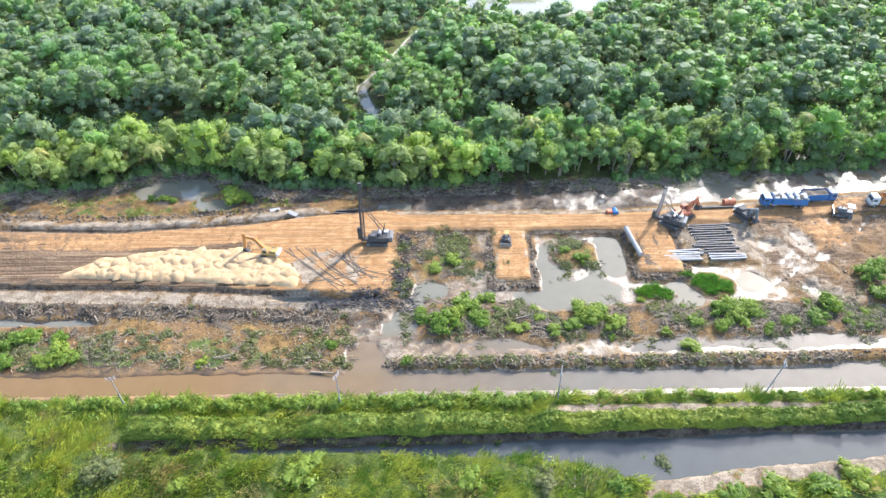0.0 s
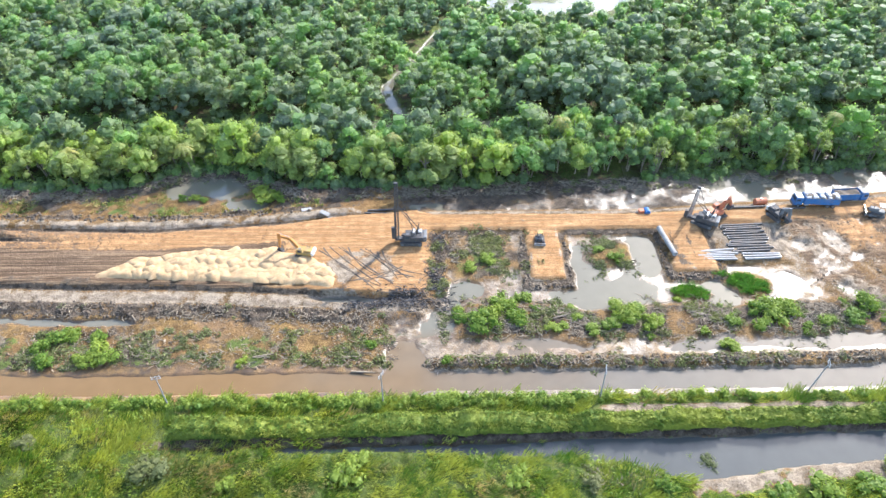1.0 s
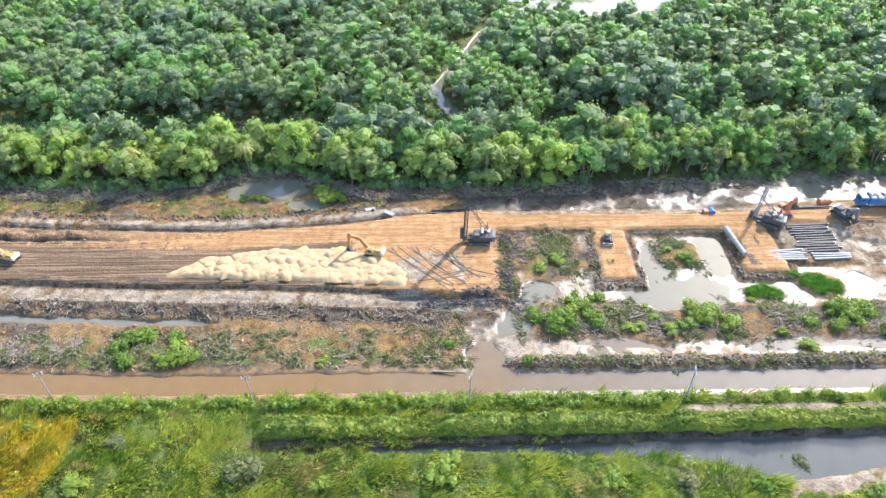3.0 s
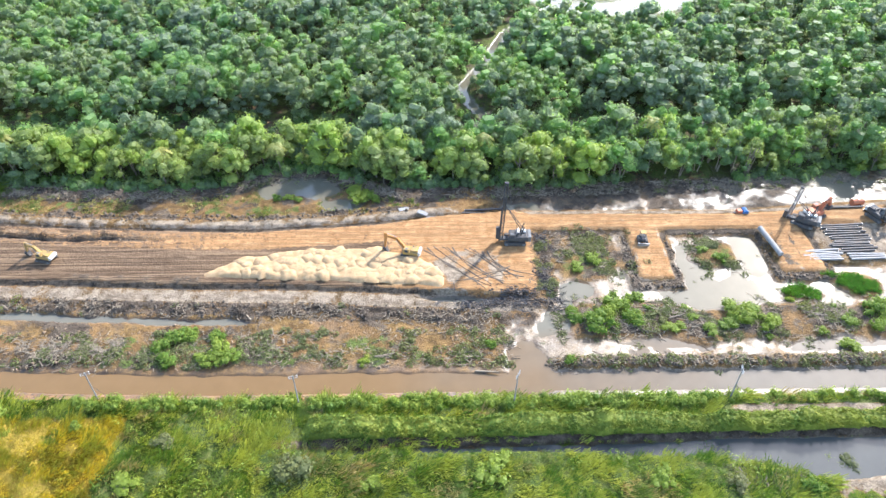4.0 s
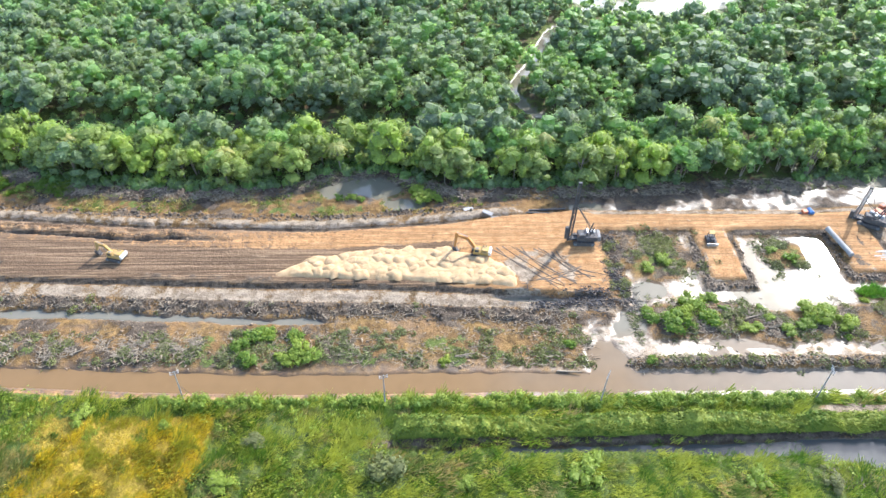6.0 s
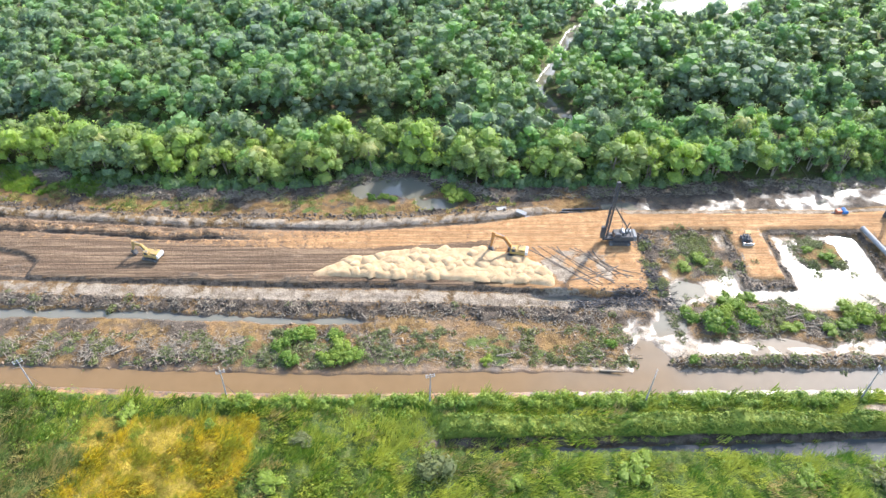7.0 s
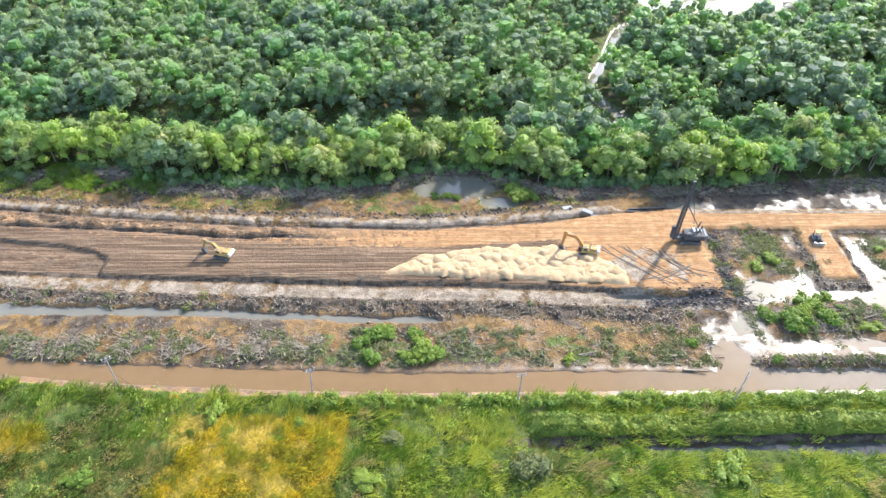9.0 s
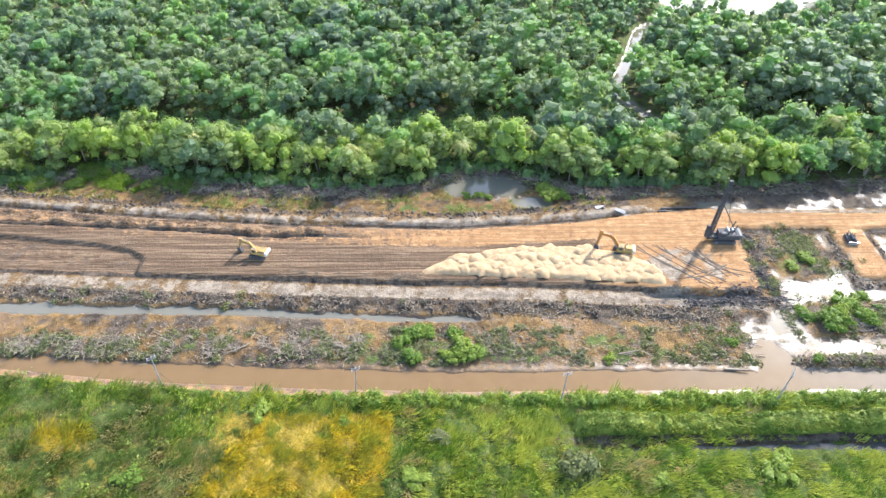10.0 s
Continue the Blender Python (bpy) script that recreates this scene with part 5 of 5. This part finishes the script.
def concrete_pipe(x0, y0, x1, y1, r):
    z = max(height(x0, y0), height(x1, y1)) + r
    root = new("concrete_pipe")
    root.matrix_world = pose(x0, y0, z)
    bm = bmesh.new()
    d = Vector((x1 - x0, y1 - y0, 0))
    n = d.normalized().cross(Vector((0, 0, 1)))
    rings = []
    for at, rad in ((0, r), (1, r), (1, r * 0.82), (0, r * 0.82)):
        rings.append([bm.verts.new(d * at + (n * math.cos(k * math.pi / 9) + Vector((0, 0, 1)) * math.sin(k * math.pi / 9)) * rad) for k in range(18)])
    for a in range(4):
        for k in range(18):
            bm.faces.new((rings[a][k], rings[a][(k + 1) % 18], rings[(a + 1) % 4][(k + 1) % 18], rings[(a + 1) % 4][k]))
    bmesh.ops.recalc_face_normals(bm, faces=bm.faces)
    part("barrel", bm, CONCRETE, root)
    for k in (0.0, 0.5, 1.0):
        c = d * k
        part("collar", tube(c - d.normalized() * 0.12, c + d.normalized() * 0.12, r * 1.06, seg=18), CONCRETE, root)
    return tagged(root, "long pale concrete pipe lying on a clay pier", "pipe")


concrete_pipe(42.9, 112.6, 44.2, 103.6, 0.55)


def slab(x, y, turn, s):
    root = new("concrete_slab", None)
    root.matrix_world = pose(x, y, height(x, y) + 0.12, 6, 8, turn)
    part("panel", box((0, 0, 0), s, 0.03), CONCRETE, root)
    for k in (-1, 1):
        part("lifting_loop", tube((k * s[0] * 0.3, 0, 0), (k * s[0] * 0.3, 0, 0.3), 0.04, seg=6), STEEL, root)
    return tagged(root, "broken pale concrete slab tilted in the mud", "concrete slab", "broken slabs by the road")


for xx, yy, a in ((-36.8, 119.6, -28), (-34.6, 118.7, -25), (-41.5, 121.3, 20)):
    slab(xx, yy, a, (2.6, 1.1, 0.25))

# an orange tank and a blue-roofed pump raft on the verge
tank = stand("fuel_tank", 70.4, 122.2, 8)
part("shell", tube((-1.4, 0, 1.1), (1.4, 0, 1.1), 0.85, seg=18), RED, tank, "faded orange steel shell")
for k in (-1, 1):
    part("saddle", box((k * 0.9, 0, 0.3), (0.3, 1.5, 0.6), 0.04), BLACK, tank)
part("filler_cap", tube((0, 0, 1.9), (0, 0, 2.15), 0.22, seg=10), STEEL, tank)
tagged(tank, "faded orange cylindrical fuel tank on dark saddles", "fuel tank")
hut = stand("pump_set", 41.0, 119.2, 5)
part("skid", box((0, 0, 0.15), (3.0, 1.6, 0.3), 0.05), BLACK, hut)
part("engine", box((-0.7, 0, 0.85), (1.3, 1.2, 1.1), 0.1), RED, hut, "red engine housing")
part("tarpaulin", prism([(-0.1, 0.3), (0.15, 1.3), (0.75, 1.65), (1.35, 1.2), (1.55, 0.3)], -0.9, 0.9, 0.08), BLUE, hut, "blue tarpaulin cover")
part("outlet_pipe", tube((-1.3, 0, 0.7), (-2.2, 0.3, 0.3), 0.12, seg=8), STEEL, hut)
tagged(hut, "red engine pump set half covered by a blue tarpaulin", "pump")


# ---- leaning poles along the canal ----
def power_pole(x, y, tall, lean_x, lean_y, turn, label):
    root = stand("utility_pole", x, y)
    top = Vector((lean_x, lean_y, tall))
    part("shaft", tube((0, 0, -0.5), top, 0.15, 0.09, 10), CONCRETE, root)
    d = Vector((math.cos(radians(turn)), math.sin(radians(turn)), 0.06))
    for k in (0.99, 0.93):
        c = top * k
        arm = part("crossarm", tube(c - d * 0.8, c + d * 0.8, 0.07, seg=6), STEEL, root)
        for s_ in (-0.7, 0.0, 0.7):
            part("insulator", tube(c + d * s_, c + d * s_ + Vector((0, 0, 0.3)), 0.08, 0.05, 8), WHITE, arm)
    part("stay", tube(top * 0.55, (1.6, 0.7, 0.0), 0.03, seg=5), BLACK, root)
    return tagged(root, label, "utility pole", "poles along the canal")


power_pole(-58.4, 65.7, 8.6, 0.3, 0.1, 10, "weathered grey concrete pole among green scrub")
power_pole(-19.2, 65.6, 8.8, 0.2, 0.1, 60, "weathered grey concrete pole among green scrub")
power_pole(-96.3, 67.8, 8.6, 0.9, -0.2, 20, "leaning grey concrete pole with bent white crossarms")
power_pole(20.4, 66.3, 8.6, -0.2, 0.2, 80, "weathered grey concrete pole among green scrub")
power_pole(58.6, 67.2, 8.8, 0.9, 0.2, 75, "leaning grey concrete pole above the bank path")
power_pole(-133.6, 70.3, 8.6, 0.7, 0.0, 30, "leaning grey concrete pole with bent white crossarms")


# ---- heaps of sand tipped side by side ----
def heap_mesh(seed):
    bm = bmesh.new()
    rings, seg = 7, 18
    tall = 1.0
    centre = bm.verts.new((0, 0, tall))
    prev = None
    for i in range(1, rings + 1):
        ring = []
        for k in range(seg):
            a = 2 * math.pi * k / seg
            lob = 1 + 0.5 * noise.noise(Vector((math.cos(a) * 1.6, math.sin(a) * 1.6, seed * 7.1)))
            t_ = i / rings
            z = tall * (1 - max(0.0, t_ * 1.5 - 0.5) ** 1.3) + 0.3 * noise.noise(Vector((math.cos(a) * t_ * 1.4, math.sin(a) * t_ * 1.4, seed * 3.3)))
            ring.append(bm.verts.new((math.cos(a) * t_ * lob, math.sin(a) * t_ * lob * 0.95, z - (0.15 if i == rings else 0))))
        for k in range(seg):
            if prev:
                bm.faces.new((prev[k], ring[k], ring[(k + 1) % seg], prev[(k + 1) % seg]))
            else:
                bm.faces.new((centre, ring[k], ring[(k + 1) % seg]))
        prev = ring
    for f in bm.faces:
        f.smooth = True
    me = bpy.data.meshes.new("sand_mound")
    bm.to_mesh(me)
    bm.free()
    me.materials.append(SAND)
    return me


def heap_top(x):
    return np.interp(x, (-84.5, -80, -75, -63, -48, -38, -32.5), (98.5, 101.0, 103.6, 106.0, 105.8, 103.6, 97.0))


def heap_low(x):
    return np.interp(x, (-84, -60, -45, -38, -33), (98.8, 97.5, 96.6, 95.8, 95.2))


bx_, by_ = np.meshgrid(np.arange(-86, -30.5, 0.45), np.arange(93, 108, 0.45))
fx_, fy_ = bx_.ravel(), by_.ravel()
on_bed = band(fy_ + 1.5 * fbm(fx_, fy_, 3, 201), heap_low(fx_) - 0.3, heap_top(fx_) + 0.6, 0.7) * band(fx_, -84.6, -32, 0.8)
bed_z = heights(fx_, fy_) - 0.25 + on_bed * (1.0 + 1.0 * fbm(fx_, fy_, 2.6, 203))
bi = np.arange(bx_.size).reshape(bx_.shape)
bed_q = np.stack([bi[:-1, :-1], bi[:-1, 1:], bi[1:, 1:], bi[1:, :-1]], -1).reshape(-1, 4)
bed_q = bed_q[on_bed[bed_q].max(1) > 0.05]
tagged(new("sand_bed", quad_mesh("sand_bed", np.stack([fx_, fy_, bed_z], -1), bed_q, [SAND], True)), "spread bed of pale yellow sand under tipped heaps", "sand", kind="stuff")
heaps = [heap_mesh(i) for i in range(8)]
hx, hy = scatter(-84, -31, 94, 108, 2.6, np.random.RandomState(3))
for x, y in zip(hx, hy):
    top_y, low_y = heap_top(x), heap_low(x)
    if low_y + 0.7 < y < top_y and -84 < x < -32:
        h_ = new("sand_mound", rp.choice(heaps))
        r_, t_ = rp.uniform(1.6, 2.3), rp.uniform(0.5, 0.85)
        h_.matrix_world = pose(x, y, height(x, y) + 0.30, rp.uniform(-9, 2), rp.uniform(-6, 6), rp.uniform(-25, 25)) @ Matrix.Diagonal((r_ * 1.1, r_ * 0.9, t_, 1))
        tagged(h_, "rounded heap of pale yellow sand tipped on the fill", "sand heap", "tipped sand heaps")


# ---- wheel ruts pressed into the clay apron ----
def rut(k):
    """A narrow raised lip of dark mud along a curved wheel track."""
    r = np.random.RandomState(300 + k)
    p0 = np.array([-36.5 + 1.15 * k + r.uniform(-0.5, 0.5), 107.0 - 0.10 * k + r.uniform(-1.0, 1.0)])
    p2 = np.array([-22.5 + 0.7 * k + r.uniform(-1, 1), 94.2 + 0.3 * k + r.uniform(-0.8, 0.8)])
    if k % 4 == 3:
        p0, p2 = np.array([-31.0 + 0.5 * k, 96.2 + r.uniform(-0.5, 0.5)]), np.array([-17.0, 97.4 + 0.3 * k])
    p1 = (p0 + p2) / 2 + np.array([-1.6, -1.3]) * r.uniform(-1.2, 2.2)
    s = np.linspace(0, 1, 40)[:, None]
    line = (1 - s) ** 2 * p0 + 2 * s * (1 - s) * p1 + s ** 2 * p2
    d = np.gradient(line, axis=0)
    nrm = np.stack([-d[:, 1], d[:, 0]], -1) / np.linalg.norm(d, axis=1)[:, None]
    w = 0.17 + 0.08 * np.sin(s * 17 + k)
    rows_ = []
    for off, up in ((-1, -0.03), (-0.3, 0.07), (0.3, 0.07), (1, -0.03)):
        q = line + nrm * w * off
        rows_.append(np.column_stack([q, heights(q[:, 0], q[:, 1]) + up]))
    v = np.stack(rows_, 1)
    ii = np.arange(160).reshape(40, 4)
    q = np.stack([ii[:-1, :-1], ii[1:, :-1], ii[1:, 1:], ii[:-1, 1:]], -1).reshape(-1, 4)
    return tagged(new("wheel_rut", quad_mesh("wheel_rut", v.reshape(-1, 3), q, [SOIL], True)), "curved dark wheel rut pressed into pale clay", "wheel rut", "wheel ruts by the piling rig")


for k in range(14):
    rut(k)

# ---- bushes, brushwood and logs ----
bush_kinds = []
for i in range(6):
    r_ = np.random.RandomState(40 + i)
    bush_kinds.append((crown(r_, 4.3, 0.1, 2.2, 7, 520, 0.17), np.concatenate([limb((0, 0, -0.2), (math.cos(a) * 1.1, math.sin(a) * 1.1, 1.5), 0.07, 0.03, 4) for a in np.arange(6) * 1.05])))
bush_sets = {}
for nm, mat in (("bright", LEAF_BUSH), ("dull", LEAF_DULL)):
    bush_sets[nm] = [leaf_mesh("foliage", f, s, 0.0, mat) for (f, s), w in bush_kinds]
stem_meshes = [quad_mesh("stems", w.reshape(-1, 3), np.arange(len(w) * 4).reshape(-1, 4), [BARK]) for c_, w in bush_kinds]


def bush(x, y, r, tone, label, group):
    root = stand("bush", x, y, rp.uniform(0, 360), 0.1)
    i = rp.randrange(len(stem_meshes))
    root.scale = (r / 2 * rp.uniform(1.0, 1.35), r / 2, r / 2 * rp.uniform(0.7, 1.0))
    new("foliage", bush_sets[tone][i]).parent = root
    new("stems", stem_meshes[i]).parent = root
    return tagged(root, label, "bush", group)


for x, y, r in ((-86, 82.2, 2.4), (-83.2, 83.0, 1.9), (-88.6, 79.8, 1.7), (-86.0, 76.2, 2.0), (-77.6, 82.2, 1.6), (-76.4, 78.6, 2.3), (-74.2, 77.0, 2.1), (-78.6, 76.6, 1.8)):
    bush(x, y, r, "bright", "vivid green bush sprouting from cleared brush", "bushes on the west flats")
belt_more = [(x, y, r) for x, y in zip(np.random.RandomState(9).uniform(-6, 96, 46), np.random.RandomState(10).normal(85.6, 2.3, 46)) for r in (1.0 + 0.9 * fbm(np.array([x]), np.array([y]), 6, 210)[0],) if fbm(np.array([x]), np.array([y]), 14, 212)[0] > -0.08]
for x, y, r in belt_more:
    bush(x, y, r, rp.choice(("bright", "dull")), "low bush growing through tangled brushwood", "bushes on the east belt")
for x, y, r in ((-0.5, 84.6, 2.7), (4.5, 90.0, 2.6), (7.0, 86.0, 2.3), (2.0, 87.0, 2.2), (28.0, 88.0, 2.2), (32.0, 87.5, 2.2), (57.5, 87.5, 2.4), (9.0, 92.0, 1.8), (-4.5, 86.5, 1.8), (30, 86.2, 2.3), (34.2, 84.2, 2.2), (26, 84.0, 1.8), (22, 82.6, 1.5), (14, 83.4, 1.5),
                (60, 86.2, 3.0), (63, 88.0, 2.4), (56, 83.2, 1.7), (51, 84.6, 1.5), (76, 85.2, 2.0), (80, 88.4, 2.4), (70, 84.4, 1.7)):
    bush(x, y, r, "bright", "green bush on the swampy belt of brushwood", "bushes on the east belt")
for x, y, r in ((2, 103.5, 1.8), (-2, 101, 1.5), (31, 103.5, 1.7), (27.5, 106.5, 1.2), (48.5, 78.6, 1.8), (-7.5, 75.2, 1.2), (92, 96.5, 3.0), (95.5, 99, 2.4), (93, 91, 2.6), (-22.5, 79.5, 1.2), (-47.5, 75.8, 1.2)):
    bush(x, y, r, "bright", "small green bush between muddy pools", "bushes among the pools")
for x, y, r in ((-53.5, 128.0, 3.2), (-50.5, 127.0, 2.4), (-71, 127.6, 1.4), (-74, 127.4, 1.2), (-68.6, 126.8, 1.1), (-153, 134.2, 2.0), (-158, 132.6, 1.8), (-177, 133.6, 2.2), (-150, 135.6, 1.8), (-163, 134.0, 1.5)):
    bush(x, y, r, "bright", "light green bush at the foot of the wood", "bushes before the wood")
for x, y, r, tone in ((-57.5, 52.6, 3.0, "dull"), (-23.6, 52.2, 2.8, "bright"), (-84.5, 50.6, 2.2, "bright"), (-113.0, 64.0, 2.0, "bright"), (-132.2, 51.0, 2.1, "bright"), (-80.5, 58.0, 1.8, "dull"), (-97.5, 61.5, 1.1, "bright"),
                      (36.5, 53.8, 1.7, "dull"), (33.8, 55.0, 0.9, "bright"), (-44, 50.2, 1.6, "bright"), (4, 50.5, 2.0, "bright"), (53, 47.6, 2.6, "bright"), (61, 48.6, 2.6, "bright"), (46, 46.8, 2.2, "bright"), (67, 50.6, 2.4, "bright"), (28, 48.8, 1.9, "bright"), (16, 49.6, 1.6, "dull")):
    bush(x, y, r, tone, {"bright": "fresh green bush standing in field grass", "dull": "grey-olive bush standing in field grass"}[tone], "bushes in the near fields")


def sticks(n, xs, ys, longest, r, lift=0.25):
    """Thin crooked branches thrown down at places."""
    out = []
    z = heights(xs, ys)
    for i in range(n):
        a, l = r.uniform(0, 6.28), longest * r.uniform(0.3, 1.0) ** 1.5
        p = np.array([xs[i], ys[i], z[i] + r.uniform(-0.05, lift)])
        q = p + np.array([math.cos(a) * l, math.sin(a) * l * 0.7, r.uniform(-0.1, 0.45) * l * 0.6])
        out.append(limb(p, q, r.uniform(0.04, 0.12), 0.03, 3))
    return np.concatenate(out)


def brush(name, n, place, longest, label, leaf=0, mat=TWIG):
    r = np.random.RandomState(n)
    xs, ys = place(r, n * 3)
    ok = fbm(xs, ys, 5, 120) > -0.06
    xs, ys = xs[ok][:n], ys[ok][:n]
    w = sticks(len(xs), xs, ys, longest, r)
    tagged(new(name, quad_mesh(name, w.reshape(-1, 3), np.arange(len(w) * 4).reshape(-1, 4), [mat])), label, "brushwood", kind="stuff")
    if leaf:
        ok = fbm(xs, ys, 3, 130) > 0.0
        lx, ly = xs[ok][:leaf], ys[ok][:leaf]
        kinds_ = [clump_kind(r, 1.7, 0.45, 34, 0.24, False) for _ in range(5)]
        F, S, P = gather(kinds_, lx, ly, heights(lx, ly), r.uniform(0.5, 1.2, len(lx)), r)
        tagged(new("weeds", leaf_mesh("weeds", F, S, P, LEAF_DULL)), "low dull green weeds among brushwood", "weeds", kind="stuff")


brush("brushwood", 3400, lambda r, n: (r.uniform(-176, -96, n), r.normal(79.4, 1.7, n)), 2.2, "grey heaps of cleared branches on brown mud", 620)
brush("brushwood", 1500, lambda r, n: (r.uniform(-92, -18, n), r.uniform(74.6, 84, n)), 2.0, "scattered grey branches on brown mud", 420)
brush("brushwood", 4600, lambda r, n: (r.uniform(-9, 98, n), r.normal(85.8, 2.7, n)), 2.6, "tangled grey branches on the swampy belt", 900)
brush("brushwood", 1400, lambda r, n: (r.uniform(-11, 96, n), r.normal(75.2, 0.9, n)), 1.6, "spoil ridge littered with grey branches", 160)
brush("brushwood", 600, lambda r, n: (r.normal(-9.4, 1.3, n), r.uniform(93, 113, n)), 1.5, "dark roots and branches along the fill's end", 60, BLACK)
brush("brushwood", 900, lambda r, n: (r.uniform(-30, -6, n), r.normal(91.5, 1.5, n)), 2.0, "dark branches strewn over black peat", 0, BLACK)
brush("brushwood", 7200, lambda r, n: ((lambda x: (x, forest_edge(x) - r.uniform(-0.8, 4.2, n)))(r.uniform(-205, 105, n))), 2.4, "grey felled branches along the foot of the wood", 260)
brush("brushwood", 900, lambda r, n: (r.normal(1.5, 4.6, n), r.normal(105.5, 3.6, n)), 1.6, "dark branches and scrub in churned mud", 320)
brush("brushwood", 700, lambda r, n: (r.normal(31, 2.6, n), r.normal(105.5, 2.4, n)), 1.4, "dry branches on a scrubby islet", 220)
brush("brushwood", 1800, lambda r, n: ((lambda x: (x, fill_south(x) - r.uniform(4.0, 8.8, n)))(r.uniform(-190, -20, n))), 1.6, "broken branches along the black toe of the fill", 40)


brush("brushwood", 500, lambda r, n: (r.normal(24, 3.2, n), r.normal(51.2, 1.0, n)), 1.4, "dry brush on the low bank of the lower canal", 220)


def log(x, y, turn, length, r, label):
    root = stand("log", x, y, turn, -r * 0.6)
    bm = tube((-length / 2, 0, 0), (length / 2, 0, 0.25), r, r * 0.6, 8)
    part("bole", bm, TWIG, root)
    for k in (0.1, 0.3):
        part("stub", tube((length * k, 0, 0.1), (length * k + 0.5, 0.6, 0.6), r * 0.4, r * 0.2, 6), TWIG, root)
    return tagged(root, label, "log")


log(-23.6, 73.2, -6, 4.6, 0.2, "dark drowned log lying at the canal edge")
for x, y, a, l in ((-78, 82, 40, 3.4), (-43.5, 77.2, 8, 4.0), (-120, 78.6, 30, 3.6), (-72.5, 87.4, -50, 2.6), (16.5, 86.4, 15, 4.2), (45, 86.5, -20, 4.0), (-136, 80.6, -25, 3.2)):
    log(x, y, a, l, 0.16, "bleached grey log lying in brushwood")


# ---- clods of earth ----
def clods(name, n, place, size, mat, label):
    """Broken lumps of earth, each a squashed, crooked block."""
    r = np.random.RandomState(n)
    xs, ys = place(r, n)
    z = heights(xs, ys)
    cube = np.array([[-1, -1, -1], [1, -1, -1], [1, 1, -1], [-1, 1, -1], [-0.7, -0.7, 1], [0.7, -0.7, 1], [0.7, 0.7, 1], [-0.7, 0.7, 1]], float)
    sides = np.array([[4, 5, 6, 7], [0, 1, 5, 4], [1, 2, 6, 5], [2, 3, 7, 6], [3, 0, 4, 7]])
    k = size * (0.25 + 0.75 * r.rand(n) ** 4)
    v = cube[None] * np.array([1, 0.8, 0.55]) + r.normal(scale=0.32, size=(n, 8, 3))
    a = r.uniform(0, 6.28, n)
    c, s = np.cos(a), np.sin(a)
    v = np.stack([v[..., 0] * c[:, None] - v[..., 1] * s[:, None], v[..., 0] * s[:, None] + v[..., 1] * c[:, None], v[..., 2]], -1) * k[:, None, None]
    v += np.stack([xs, ys, z + k * 0.25], -1)[:, None]
    q = (sides[None] + (np.arange(n) * 8)[:, None, None]).reshape(-1, 4)
    return tagged(new(name, quad_mesh(name, v.reshape(-1, 3), q, [mat])), label, "clods", kind="stuff")


def along(f, lo, hi, x0, x1):
    def place(r, n):
        x = r.uniform(x0, x1, n)
        return x, f(x) + r.uniform(lo, hi, n)
    return place


def pier_rims(r, n):
    k = r.randint(0, 6, n)
    t_ = r.rand(n)
    x = np.choose(k, (10.5 + 0 * t_, 20.2 + 0 * t_, 10.5 + 9.7 * t_, 42.0 + 0 * t_, 54.2 + 0 * t_, 42.0 + 12 * t_))
    y = np.choose(k, (96 + 16 * t_, 96 + 16 * t_, 95.4 + 0 * t_, 98 + 14 * t_, 98 + 6 * t_, 97.4 + 0 * t_))
    return x + r.normal(0, 0.5, n), y + r.normal(0, 0.5, n)


clods("clods", 3000, along(fill_south, -8.4, -4.0, -205, -24), 0.31, SOIL, "black clods of peat along the toe of the fill")
clods("clods", 420, lambda r, n: (r.uniform(-29, -7.5, n), r.normal(91.3, 1.3, n)), 0.34, SOIL, "black clods of peat at the end of the fill")
clods("clods", 350, lambda r, n: (r.normal(-9.2, 1.2, n), r.uniform(93, 112, n)), 0.34, SOIL, "black clods of peat at the end of the fill")
clods("clods", 600, pier_rims, 0.36, SOIL, "black clods of peat round the clay piers")
clods("clods", 900, along(canal_north, 0.8, 3.6, -12, 98), 0.4, SOIL, "dark clods of earth on the spoil ridge")
clods("clods", 2600, along(forest_edge, -5.0, 0.5, -205, 50), 0.45, SOIL, "dark clods of earth before the wood")
clods("clods", 1500, along(fill_north, 3.2, 6.4, -205, -40), 0.42, SOIL, "dark clods of peat north of the fill")
clods("clods", 600, along(fill_north, -4.5, 2.0, -205, -100), 0.26, CLOD, "brown clods of earth beside the fill's ditch")
clods("clods", 700, lambda r, n: (r.uniform(72, 112, n), r.uniform(92, 117, n)), 0.3, CLOD, "brown clods of earth on churned mud")
clods("clods", 800, lambda r, n: (r.uniform(-150, -18, n), r.uniform(74.5, 86, n)), 0.32, CLOD, "brown clods of earth on the flats")
